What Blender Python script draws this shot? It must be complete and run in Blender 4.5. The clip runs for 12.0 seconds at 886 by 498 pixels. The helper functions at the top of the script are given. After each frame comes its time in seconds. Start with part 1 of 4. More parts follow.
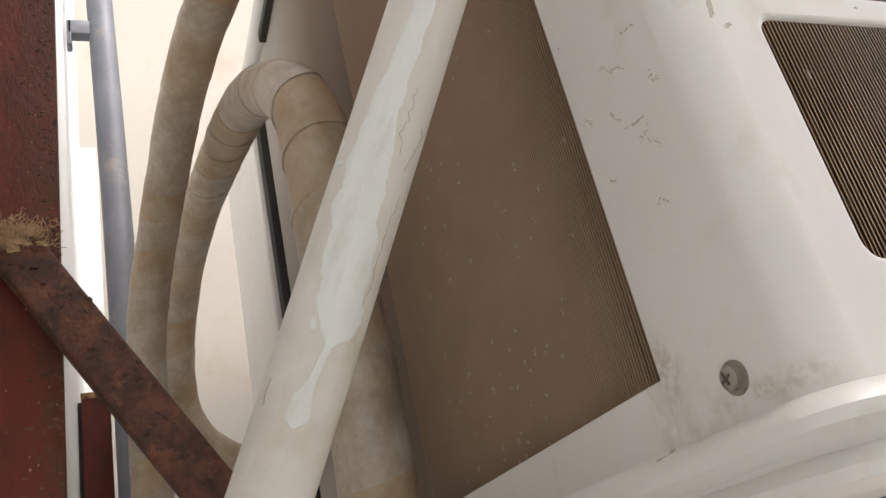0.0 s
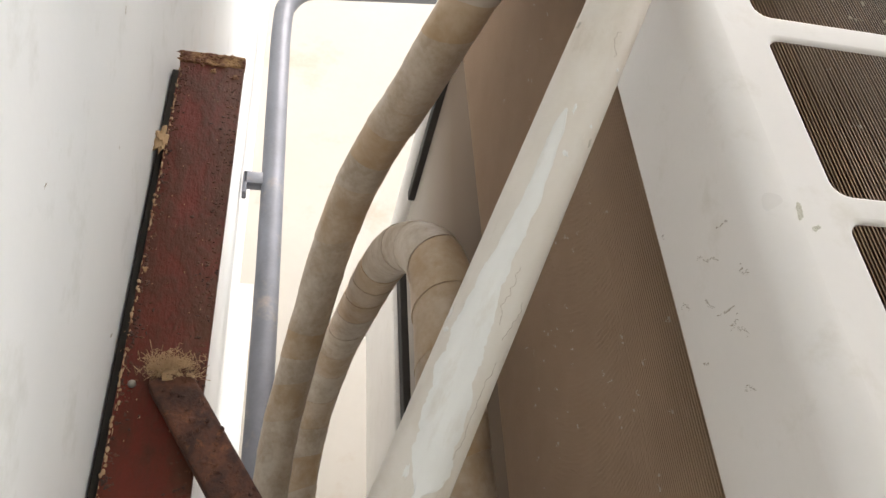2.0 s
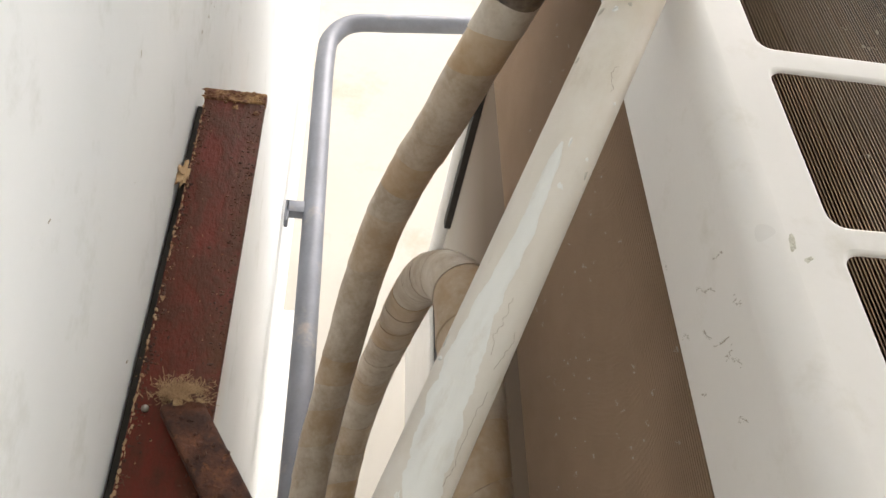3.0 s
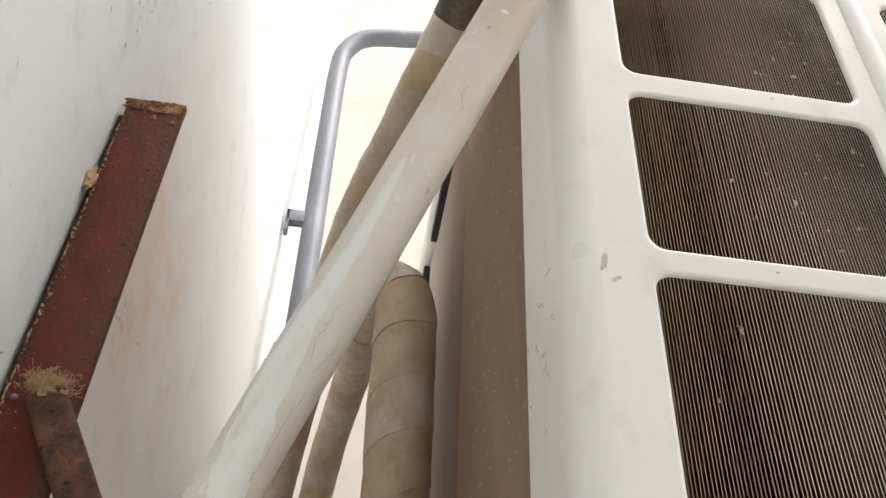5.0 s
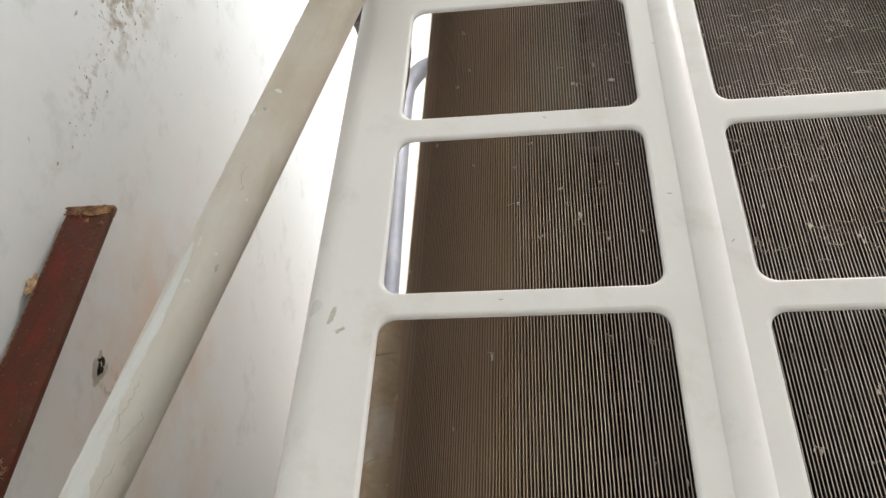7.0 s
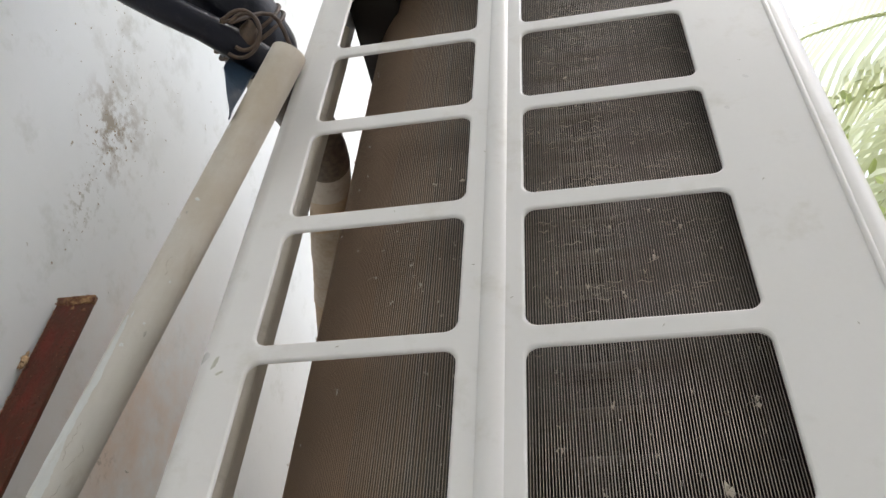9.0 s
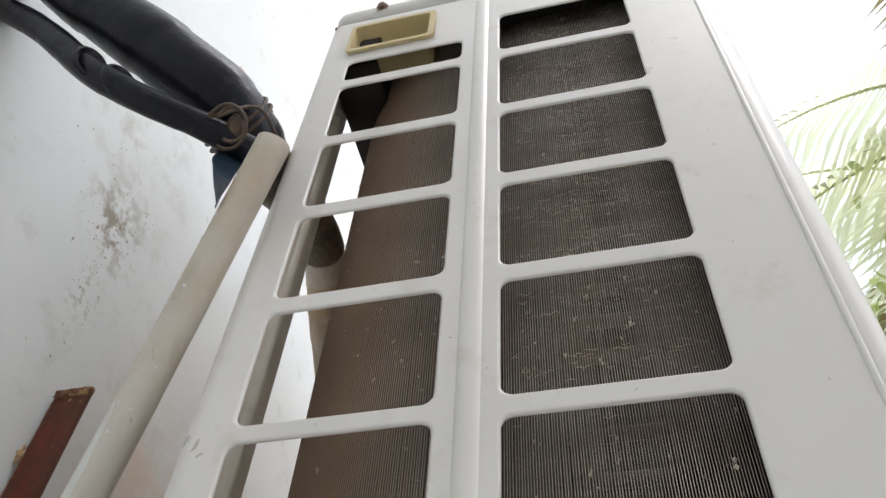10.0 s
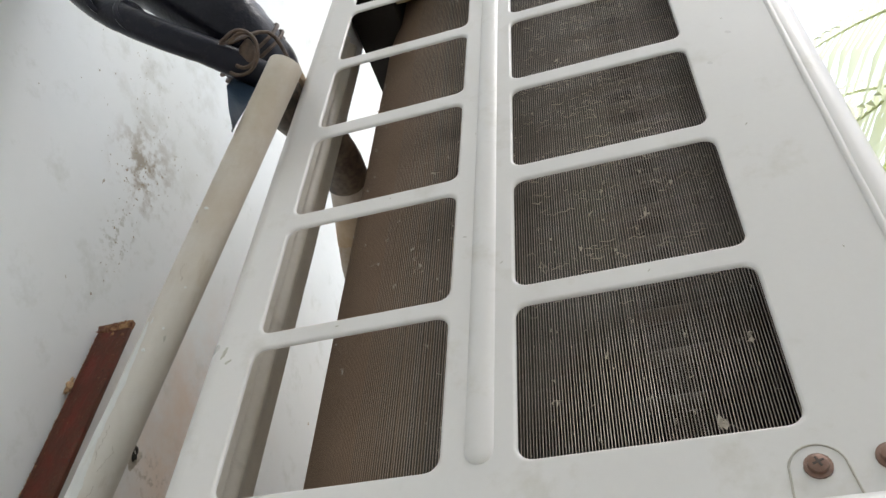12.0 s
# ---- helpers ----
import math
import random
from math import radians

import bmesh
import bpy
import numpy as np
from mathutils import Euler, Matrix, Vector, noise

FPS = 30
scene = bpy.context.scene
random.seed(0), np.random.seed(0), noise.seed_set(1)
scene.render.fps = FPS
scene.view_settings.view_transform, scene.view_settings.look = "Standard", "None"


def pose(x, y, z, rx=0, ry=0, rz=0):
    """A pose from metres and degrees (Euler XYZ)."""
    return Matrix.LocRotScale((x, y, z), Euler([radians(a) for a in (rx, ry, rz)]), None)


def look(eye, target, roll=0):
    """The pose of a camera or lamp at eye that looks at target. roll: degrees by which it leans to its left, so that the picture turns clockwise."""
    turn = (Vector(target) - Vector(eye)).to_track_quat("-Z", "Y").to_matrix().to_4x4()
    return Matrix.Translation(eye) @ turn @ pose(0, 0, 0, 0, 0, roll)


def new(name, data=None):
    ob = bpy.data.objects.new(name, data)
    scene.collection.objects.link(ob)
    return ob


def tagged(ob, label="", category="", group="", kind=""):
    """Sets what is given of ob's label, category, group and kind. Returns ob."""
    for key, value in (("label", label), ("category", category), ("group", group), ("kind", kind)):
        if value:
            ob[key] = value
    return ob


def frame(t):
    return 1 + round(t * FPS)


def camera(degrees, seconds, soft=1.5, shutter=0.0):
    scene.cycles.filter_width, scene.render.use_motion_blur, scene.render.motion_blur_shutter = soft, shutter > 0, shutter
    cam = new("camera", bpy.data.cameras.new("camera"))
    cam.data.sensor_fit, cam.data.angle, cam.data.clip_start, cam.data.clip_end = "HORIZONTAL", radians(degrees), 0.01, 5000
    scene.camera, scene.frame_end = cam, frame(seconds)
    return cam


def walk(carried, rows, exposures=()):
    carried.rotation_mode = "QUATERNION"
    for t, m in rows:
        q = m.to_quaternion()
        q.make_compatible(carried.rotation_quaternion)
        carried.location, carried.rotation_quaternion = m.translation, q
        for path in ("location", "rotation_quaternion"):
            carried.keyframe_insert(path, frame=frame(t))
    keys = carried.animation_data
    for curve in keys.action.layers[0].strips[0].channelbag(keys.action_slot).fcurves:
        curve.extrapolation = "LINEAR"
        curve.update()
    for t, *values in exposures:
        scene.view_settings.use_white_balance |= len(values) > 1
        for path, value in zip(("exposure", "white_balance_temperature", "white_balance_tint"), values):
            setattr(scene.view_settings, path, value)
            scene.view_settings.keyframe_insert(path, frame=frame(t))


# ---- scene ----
cam = camera(57.1, 12.0)
PATH = [
    (0, (0.001, -0.005, 1.503), (0.741, 1.67, 2.307), -13.3),
    (0.5, (-0.002, 0.017, 1.499), (0.68, 1.663, 2.409), -12.4),
    (1, (-0.002, 0.012, 1.494), (0.58, 1.643, 2.494), -9.0),
    (1.5, (-0.008, -0.01, 1.494), (0.476, 1.611, 2.561), -5.2),
    (2, (0.004, -0.028, 1.494), (0.411, 1.544, 2.662), -4.0),
    (2.5, (0.005, -0.032, 1.49), (0.343, 1.523, 2.702), -3.0),
    (2.7, (0.01, -0.036, 1.491), (0.314, 1.522, 2.708), -2.5),
    (4.3, (0.042, -0.037, 1.486), (0.299, 1.502, 2.738), 1.6),
    (4.5, (0.0495, -0.039, 1.485), (0.2945, 1.5045, 2.7325), 2.05),
    (5, (0.077, -0.0525, 1.4845), (0.243, 1.499, 2.7355), 3.1),
    (5.5, (0.127, -0.063, 1.487), (0.141, 1.495, 2.74), 4.2),
    (6, (0.166, -0.069, 1.497), (0.051, 1.489, 2.746), 3.8),
    (6.5, (0.181, -0.07, 1.497), (-0.014, 1.496, 2.727), 3.3),
    (7, (0.205, -0.081, 1.489), (-0.056, 1.468, 2.727), 3.5),
    (7.5, (0.249, -0.111, 1.461), (-0.078, 1.394, 2.737), 4.1),
    (7.7, (0.264, -0.122, 1.443), (-0.094, 1.334, 2.767), 4.8),
    (9.3, (0.298, -0.123, 1.43), (-0.052, 1.198, 2.891), 5.0),
    (9.5, (0.305, -0.121, 1.431), (-0.046, 1.143, 2.94), 4.9),
    (10, (0.31, -0.119, 1.423), (-0.066, 1.086, 2.974), 4.8),
    (10.5, (0.309, -0.111, 1.418), (-0.102, 1.096, 2.958), 4.5),
    (11, (0.309, -0.098, 1.411), (-0.147, 1.153, 2.903), 4.1),
    (11.5, (0.315, -0.096, 1.41), (-0.174, 1.183, 2.868), 4.1),
    (12, (0.319, -0.102, 1.408), (-0.178, 1.165, 2.874), 4.5),
]
walk(cam, [(t, look(eye, target, roll)) for t, eye, target, roll in PATH],
     [(0, 1.12, 6450, 15), (1.0, 1.22, 6400, 14), (1.5, 1.22, 6400, 14), (2.5, 1.24, 6500, 13), (4.5, 1.24, 6450, 12), (5.0, 1.22, 6400, 12), (5.5, 0.86, 6300, 11), (6.5, 0.98, 6300, 11), (7.5, 1.1, 6300, 11), (9.5, 0.70, 6050, 12), (12, 0.78, 6050, 10)])

# ---- world, sun, exposure ----
world = bpy.data.worlds.new("sky")
scene.world = world
world.use_nodes = True
wn = world.node_tree
wn.nodes.clear()
sky = wn.nodes.new("ShaderNodeTexSky")
sky.sky_type = "NISHITA"
sky.sun_disc = False
sky.sun_elevation = radians(56)
sky.sun_rotation = radians(140)
sky.air_density, sky.dust_density, sky.ozone_density = 1.0, 9.0, 0.4
bg = wn.nodes.new("ShaderNodeBackground")
bg.inputs["Strength"].default_value = 0.15
wo = wn.nodes.new("ShaderNodeOutputWorld")
haze = wn.nodes.new("ShaderNodeMix")
haze.data_type = "RGBA"
haze.inputs["Factor"].default_value = 0.6
haze.inputs["B"].default_value = (9.0, 9.3, 9.6, 1)
wn.links.new(sky.outputs[0], haze.inputs["A"])
wn.links.new(haze.outputs["Result"], bg.inputs["Color"])
wn.links.new(bg.outputs[0], wo.inputs["Surface"])

sun = new("sun", bpy.data.lights.new("sun", "SUN"))
sun.data.energy, sun.data.angle, sun.data.color = 1.25, radians(30), (1.0, 0.97, 0.93)
sun.matrix_world = look((3.5, -4.2, 8.2), (0, 0, 0))


# ---- materials ----
def material(name, base, other, rough=0.6, metal=0.0, scale=30.0, fine=300.0, bump=0.15, mix=0.5, spread=0.25,
             stretch=(1, 1, 1), dirt=None, dirt_amount=0.0, dirt_scale=8.0, per_piece=0.0, relief=0.002, world_space=False, tint=None, tint_amount=0.0):
    """Two-scale noise between two colours, a dirt layer on top, and a fine relief."""
    m = bpy.data.materials.new(name)
    m.use_nodes = True
    nt = m.node_tree
    n, l = nt.nodes, nt.links
    bsdf = n["Principled BSDF"]
    co = n.new("ShaderNodeTexCoord")
    mp = n.new("ShaderNodeMapping")
    mp.inputs["Scale"].default_value = stretch
    l.new(n.new("ShaderNodeNewGeometry").outputs["Position"] if world_space else co.outputs["Object"], mp.inputs["Vector"])

    def noise_node(s, detail=4.0, r=0.6):
        t = n.new("ShaderNodeTexNoise")
        t.inputs["Scale"].default_value, t.inputs["Detail"].default_value, t.inputs["Roughness"].default_value = s, detail, r
        l.new(mp.outputs[0], t.inputs["Vector"])
        return t

    big, small = noise_node(scale), noise_node(fine, 3.0)
    add = n.new("ShaderNodeMath")
    add.operation = "MULTIPLY_ADD"
    add.inputs[1].default_value = 0.35
    l.new(small.outputs["Fac"], add.inputs[0])
    l.new(big.outputs["Fac"], add.inputs[2])
    ramp = n.new("ShaderNodeMapRange")
    ramp.inputs["From Min"].default_value, ramp.inputs["From Max"].default_value = 0.675 - spread, 0.675 + spread
    l.new(add.outputs[0], ramp.inputs["Value"])
    cm = n.new("ShaderNodeMix")
    cm.data_type = "RGBA"
    cm.inputs["A"].default_value, cm.inputs["B"].default_value = (*base, 1), (*other, 1)
    sc = n.new("ShaderNodeMath")
    sc.operation = "MULTIPLY"
    sc.inputs[1].default_value = mix
    l.new(ramp.outputs[0], sc.inputs[0])
    l.new(sc.outputs[0], cm.inputs["Factor"])
    colour = cm.outputs["Result"]
    if dirt:
        d = noise_node(dirt_scale, 8.0, 0.7)
        dr = n.new("ShaderNodeMapRange")
        dr.inputs["From Min"].default_value, dr.inputs["From Max"].default_value = 0.56, 0.74
        dr.inputs["To Max"].default_value = dirt_amount
        l.new(d.outputs["Fac"], dr.inputs["Value"])
        dm = n.new("ShaderNodeMix")
        dm.data_type = "RGBA"
        dm.inputs["B"].default_value = (*dirt, 1)
        l.new(dr.outputs[0], dm.inputs["Factor"])
        l.new(colour, dm.inputs["A"])
        colour = dm.outputs["Result"]
    if tint:
        ti = n.new("ShaderNodeObjectInfo")
        tn = noise_node(42, 3.0)
        ts = n.new("ShaderNodeMath")
        ts.operation = "ADD"
        l.new(ti.outputs["Random"], ts.inputs[0])
        l.new(tn.outputs["Fac"], ts.inputs[1])
        tr = n.new("ShaderNodeMapRange")
        tr.inputs["From Min"].default_value, tr.inputs["From Max"].default_value, tr.inputs["To Max"].default_value = 0.65, 1.35, tint_amount
        l.new(ts.outputs[0], tr.inputs["Value"])
        tm = n.new("ShaderNodeMix")
        tm.data_type = "RGBA"
        tm.inputs["B"].default_value = (*tint, 1)
        l.new(tr.outputs[0], tm.inputs["Factor"])
        l.new(colour, tm.inputs["A"])
        colour = tm.outputs["Result"]
    if per_piece:
        oi = n.new("ShaderNodeObjectInfo")
        pr = n.new("ShaderNodeMapRange")
        pr.inputs["To Min"].default_value, pr.inputs["To Max"].default_value = 1 - per_piece, 1 + per_piece
        l.new(oi.outputs["Random"], pr.inputs["Value"])
        hs = n.new("ShaderNodeHueSaturation")
        l.new(pr.outputs[0], hs.inputs["Value"])
        l.new(colour, hs.inputs["Color"])
        colour = hs.outputs["Color"]
    l.new(colour, bsdf.inputs["Base Color"])
    rr = n.new("ShaderNodeMapRange")
    rr.inputs["To Min"].default_value, rr.inputs["To Max"].default_value = max(rough - 0.08, 0.05), min(rough + 0.1, 1)
    l.new(big.outputs["Fac"], rr.inputs["Value"])
    l.new(rr.outputs[0], bsdf.inputs["Roughness"])
    bsdf.inputs["Metallic"].default_value = metal
    bp = n.new("ShaderNodeBump")
    bp.inputs["Strength"].default_value, bp.inputs["Distance"].default_value = bump, relief
    l.new(add.outputs[0], bp.inputs["Height"])
    l.new(bp.outputs[0], bsdf.inputs["Normal"])
    return m


def stain_or_tone(m, centre, size, colour, amount, scale=40.0, low=0.45, high=0.62):
    """A patch of dirt or of plain tone, uneven in outline, round one place of a surface."""
    nt = m.node_tree
    n, l = nt.nodes, nt.links
    bsdf = n["Principled BSDF"]
    was = bsdf.inputs["Base Color"].links[0].from_socket
    co = n.new("ShaderNodeTexCoord")
    sub = n.new("ShaderNodeVectorMath")
    sub.operation = "SUBTRACT"
    sub.inputs[1].default_value = centre
    l.new(co.outputs["Object"], sub.inputs[0])
    div = n.new("ShaderNodeVectorMath")
    div.operation = "DIVIDE"
    div.inputs[1].default_value = size
    l.new(sub.outputs[0], div.inputs[0])
    ln = n.new("ShaderNodeVectorMath")
    ln.operation = "LENGTH"
    l.new(div.outputs[0], ln.inputs[0])
    fall = n.new("ShaderNodeMapRange")
    fall.inputs["From Min"].default_value, fall.inputs["From Max"].default_value = 1.0, 0.2
    l.new(ln.outputs["Value"], fall.inputs["Value"])
    t = n.new("ShaderNodeTexNoise")
    t.inputs["Scale"].default_value, t.inputs["Detail"].default_value, t.inputs["Roughness"].default_value = scale, 8, 0.65
    l.new(co.outputs["Object"], t.inputs["Vector"])
    tr = n.new("ShaderNodeMapRange")
    tr.inputs["From Min"].default_value, tr.inputs["From Max"].default_value = low, high
    l.new(t.outputs["Fac"], tr.inputs["Value"])
    mu = n.new("ShaderNodeMath")
    mu.operation = "MULTIPLY"
    l.new(fall.outputs[0], mu.inputs[0])
    l.new(tr.outputs[0], mu.inputs[1])
    mu2 = n.new("ShaderNodeMath")
    mu2.operation = "MULTIPLY"
    mu2.inputs[1].default_value = amount
    l.new(mu.outputs[0], mu2.inputs[0])
    mx = n.new("ShaderNodeMix")
    mx.data_type = "RGBA"
    mx.inputs["B"].default_value = (*colour, 1)
    l.new(mu2.outputs[0], mx.inputs["Factor"])
    l.new(was, mx.inputs["A"])
    l.new(mx.outputs["Result"], bsdf.inputs["Base Color"])


M_WALL = material("white_wall_paint", (0.83, 0.85, 0.845), (0.76, 0.79, 0.785), 0.75, scale=5, fine=110, bump=0.3, mix=0.6,
                  dirt=(0.56, 0.58, 0.53), dirt_amount=0.5, dirt_scale=30, relief=0.001)
stain_or_tone(M_WALL, (-0.041, 0.178, 1.895), (0.05, 0.045, 0.055), (0.30, 0.25, 0.18), 0.85, 60, 0.46, 0.58)
stain_or_tone(M_WALL, (-0.041, 0.15, 1.99), (0.05, 0.11, 0.12), (0.45, 0.45, 0.39), 0.6, 34, 0.48, 0.66)
stain_or_tone(M_WALL, (-0.041, 0.187, 1.825), (0.05, 0.025, 0.035), (0.35, 0.35, 0.28), 0.6, 150, 0.53, 0.62)
# A broad soft peach patch low on the wall.
stain_or_tone(M_WALL, (-0.041, 0.34, 1.74), (0.05, 0.13, 0.17), (0.76, 0.57, 0.42), 0.75, 11, 0.36, 0.62)
stain_or_tone(M_WALL, (-0.041, 0.30, 1.700), (0.05, 0.03, 0.022), (0.45, 0.38, 0.3), 0.7, 170, 0.52, 0.62)
M_CREAM = material("cream_wall_paint", (0.51, 0.49, 0.44), (0.45, 0.42, 0.36), 0.8, scale=4, fine=90, mix=0.5,
                   dirt=(0.36, 0.24, 0.12), dirt_amount=0.5, dirt_scale=5)
M_CASE = material("off_white_enamel", (0.68, 0.655, 0.62), (0.61, 0.585, 0.545), 0.30, scale=14, fine=420, bump=0.05, mix=0.5,
                  dirt=(0.42, 0.38, 0.28), dirt_amount=0.35, dirt_scale=38, relief=0.0006)
stain_or_tone(M_CASE, (0.1285, 0.166, 1.546), (0.01, 0.010, 0.014), (0.40, 0.33, 0.22), 0.75, 260, 0.42, 0.6)
stain_or_tone(M_CASE, (0.1285, 0.134, 1.5315), (0.01, 0.034, 0.0045), (0.44, 0.38, 0.27), 0.7, 220, 0.45, 0.6)
stain_or_tone(M_CASE, (0.130, 0.16, 1.53), (0.012, 0.03, 0.02), (0.50, 0.45, 0.35), 0.5, 120, 0.45, 0.62)
M_REAR = material("brown_graded_enamel", (0.55, 0.52, 0.48), (0.45, 0.41, 0.36), 0.85, scale=7, fine=200, mix=0.8, bump=0.1)
# Browner towards the coil end, to meet the tone of the fins.
stain_or_tone(M_REAR, (0.139, 0.39, 1.8), (0.1, 0.34, 1.2), (0.18, 0.135, 0.097), 1.0, 5, 0.0, 0.3)
M_REAR.node_tree.nodes["Principled BSDF"].inputs["Specular IOR Level"].default_value = 0.15
M_INNER = material("beige_dusty_primer", (0.52, 0.475, 0.395), (0.42, 0.37, 0.29), 0.38, scale=20, fine=300, mix=0.9, dirt=(0.24, 0.19, 0.13), dirt_amount=0.5, dirt_scale=30)
M_PLASTIC = material("yellowed_plastic", (0.58, 0.48, 0.26), (0.48, 0.38, 0.19), 0.5, scale=40, bump=0.03)
# Near-black; mostly stands in for the dark of hollows, slots and gaps.
M_DARK = material("near_black_gap_tone", (0.018, 0.015, 0.012), (0.035, 0.028, 0.022), 0.8, scale=60)
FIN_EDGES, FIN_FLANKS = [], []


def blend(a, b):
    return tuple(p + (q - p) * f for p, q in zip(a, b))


# Flank tones run dark to tan: shade between fins painted in, plus dust.
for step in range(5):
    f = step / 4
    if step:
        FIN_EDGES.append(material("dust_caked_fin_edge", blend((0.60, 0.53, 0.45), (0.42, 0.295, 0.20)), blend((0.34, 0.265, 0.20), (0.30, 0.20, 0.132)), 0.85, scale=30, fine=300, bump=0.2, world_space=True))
    FIN_FLANKS.append(material("gap_shaded_dusty_flank", blend((0.075, 0.060, 0.050), (0.25, 0.168, 0.110)), blend((0.048, 0.039, 0.032), (0.175, 0.116, 0.075)), 0.8, scale=40, fine=400, bump=0.2, world_space=True))
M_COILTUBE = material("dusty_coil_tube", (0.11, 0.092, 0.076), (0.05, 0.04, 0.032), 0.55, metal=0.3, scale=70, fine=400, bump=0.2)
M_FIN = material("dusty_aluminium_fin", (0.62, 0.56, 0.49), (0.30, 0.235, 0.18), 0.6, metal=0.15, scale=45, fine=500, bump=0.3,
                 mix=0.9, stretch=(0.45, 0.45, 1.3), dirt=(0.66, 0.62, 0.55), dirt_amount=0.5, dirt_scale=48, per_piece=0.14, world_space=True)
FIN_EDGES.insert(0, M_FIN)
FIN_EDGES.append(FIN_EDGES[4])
# The rear flanks keep a lighter dust tone, without the painted gap shade.
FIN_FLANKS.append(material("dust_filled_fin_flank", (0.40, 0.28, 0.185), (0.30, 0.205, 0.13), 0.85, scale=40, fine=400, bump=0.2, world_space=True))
M_RUST = material("rusty_red_oxide_steel", (0.125, 0.020, 0.011), (0.070, 0.024, 0.012), 0.65, scale=110, fine=700, bump=0.6, mix=0.85, stretch=(1, 1, 0.45),
                  spread=0.13, dirt=(0.075, 0.030, 0.015), dirt_amount=0.95, dirt_scale=75)
stain_or_tone(M_RUST, (-0.0140, 0.2035, 1.62), (0.0085, 0.05, 0.4), (0.085, 0.034, 0.017), 0.9, 140, 0.35, 0.6)
M_BRACE = material("brown_scaled_steel", (0.115, 0.040, 0.020), (0.045, 0.018, 0.011), 0.8, scale=120, fine=600, bump=0.7, mix=1.0, spread=0.13,
                   dirt=(0.26, 0.095, 0.035), dirt_amount=0.85, dirt_scale=190)
M_RUSTEND = material("flaking_ochre_rust", (0.42, 0.25, 0.11), (0.12, 0.04, 0.02), 0.85, scale=180, fine=700, bump=0.9, mix=1.0, spread=0.12)
M_PVC = material("aged_white_pvc", (0.67, 0.64, 0.585), (0.58, 0.535, 0.465), 0.5, scale=22, fine=350, bump=0.12, mix=0.8,
                 stretch=(1, 1, 0.35), dirt=(0.38, 0.31, 0.23), dirt_amount=0.6, dirt_scale=75)
stain_or_tone(M_PVC, (0, 0, 0.32), (0.05, 0.05, 0.2), (0.50, 0.42, 0.31), 0.9, 22, 0.25, 0.58)
stain_or_tone(M_PVC, (0, 0, 0.05), (0.05, 0.05, 0.1), (0.50, 0.43, 0.33), 0.5, 60, 0.42, 0.62)
M_PAINT = material("pale_paint_run", (0.73, 0.735, 0.705), (0.62, 0.61, 0.57), 0.45, scale=60, fine=300, bump=0.3, mix=0.9,
                   stretch=(1, 1, 0.3), dirt=(0.55, 0.51, 0.44), dirt_amount=0.75, dirt_scale=110)
M_TAPE = material("grimy_wrapping_tape", (0.62, 0.555, 0.465), (0.43, 0.345, 0.25), 0.45, scale=34, fine=260, bump=0.3, mix=1.0, spread=0.14,
                  dirt=(0.34, 0.25, 0.14), dirt_amount=0.55, dirt_scale=30, per_piece=0.10, tint=(0.38, 0.24, 0.10), tint_amount=0.6)
# Dark mottled copy of the tape, for hose turns in shade behind the grille.
M_TAPEDARK = material("shaded_wrapping_tape", (0.17, 0.128, 0.092), (0.030, 0.023, 0.019), 0.5, scale=26, fine=260, bump=0.3, mix=1.0, spread=0.12,
                      dirt=(0.30, 0.23, 0.16), dirt_amount=0.5, dirt_scale=40)
M_FOAM = material("black_foam_insulation", (0.005, 0.005, 0.010), (0.012, 0.012, 0.019), 0.3, scale=50, fine=400, bump=0.25,
                  dirt=(0.10, 0.09, 0.08), dirt_amount=0.25, dirt_scale=90)
M_RUST.node_tree.nodes["Principled BSDF"].inputs["Specular IOR Level"].default_value = 0.25
M_FOAM.node_tree.nodes["Principled BSDF"].inputs["Specular IOR Level"].default_value = 0.25
M_WIRE = material("brown_iron_wire", (0.05, 0.032, 0.023), (0.17, 0.11, 0.065), 0.6, scale=150, bump=0.3)
M_STRIP = material("blue_black_plastic_strip", (0.03, 0.05, 0.08), (0.06, 0.09, 0.13), 0.35, scale=60, bump=0.2)
M_TUBE = material("weathered_steel_tube", (0.19, 0.20, 0.23), (0.11, 0.115, 0.13), 0.5, metal=0.3, scale=25, dirt=(0.4, 0.33, 0.25), dirt_amount=0.6, dirt_scale=18)
M_FLUFF = material("grey_dust_fluff", (0.56, 0.50, 0.41), (0.38, 0.30, 0.21), 0.95, scale=200)
M_FLAKE = material("cream_paint_flake", (0.50, 0.36, 0.21), (0.22, 0.09, 0.04), 0.9, scale=250, mix=1.0)
M_WEB = material("tan_cobweb_dust", (0.50, 0.35, 0.20), (0.34, 0.19, 0.09), 0.95, scale=200)
M_SCREW = material("rusted_screw_steel", (0.22, 0.125, 0.09), (0.28, 0.22, 0.18), 0.5, metal=0.6, scale=300, fine=900, bump=0.6, relief=0.0006)
M_GREYSCREW = material("dull_zinc_screw", (0.34, 0.32, 0.28), (0.20, 0.17, 0.14), 0.5, metal=0.6, scale=300, fine=900, bump=0.6, relief=0.0006)
M_RECESS = material("shaded_screw_recess", (0.10, 0.075, 0.06), (0.05, 0.04, 0.03), 0.7, scale=300)
M_MARK = material("dark_scuff_and_slit", (0.50, 0.47, 0.40), (0.30, 0.27, 0.21), 0.85, scale=400)
M_GRIME = material("rubbed_grey_brown_grime", (0.50, 0.47, 0.41), (0.26, 0.23, 0.18), 0.85, scale=500, mix=1.0)
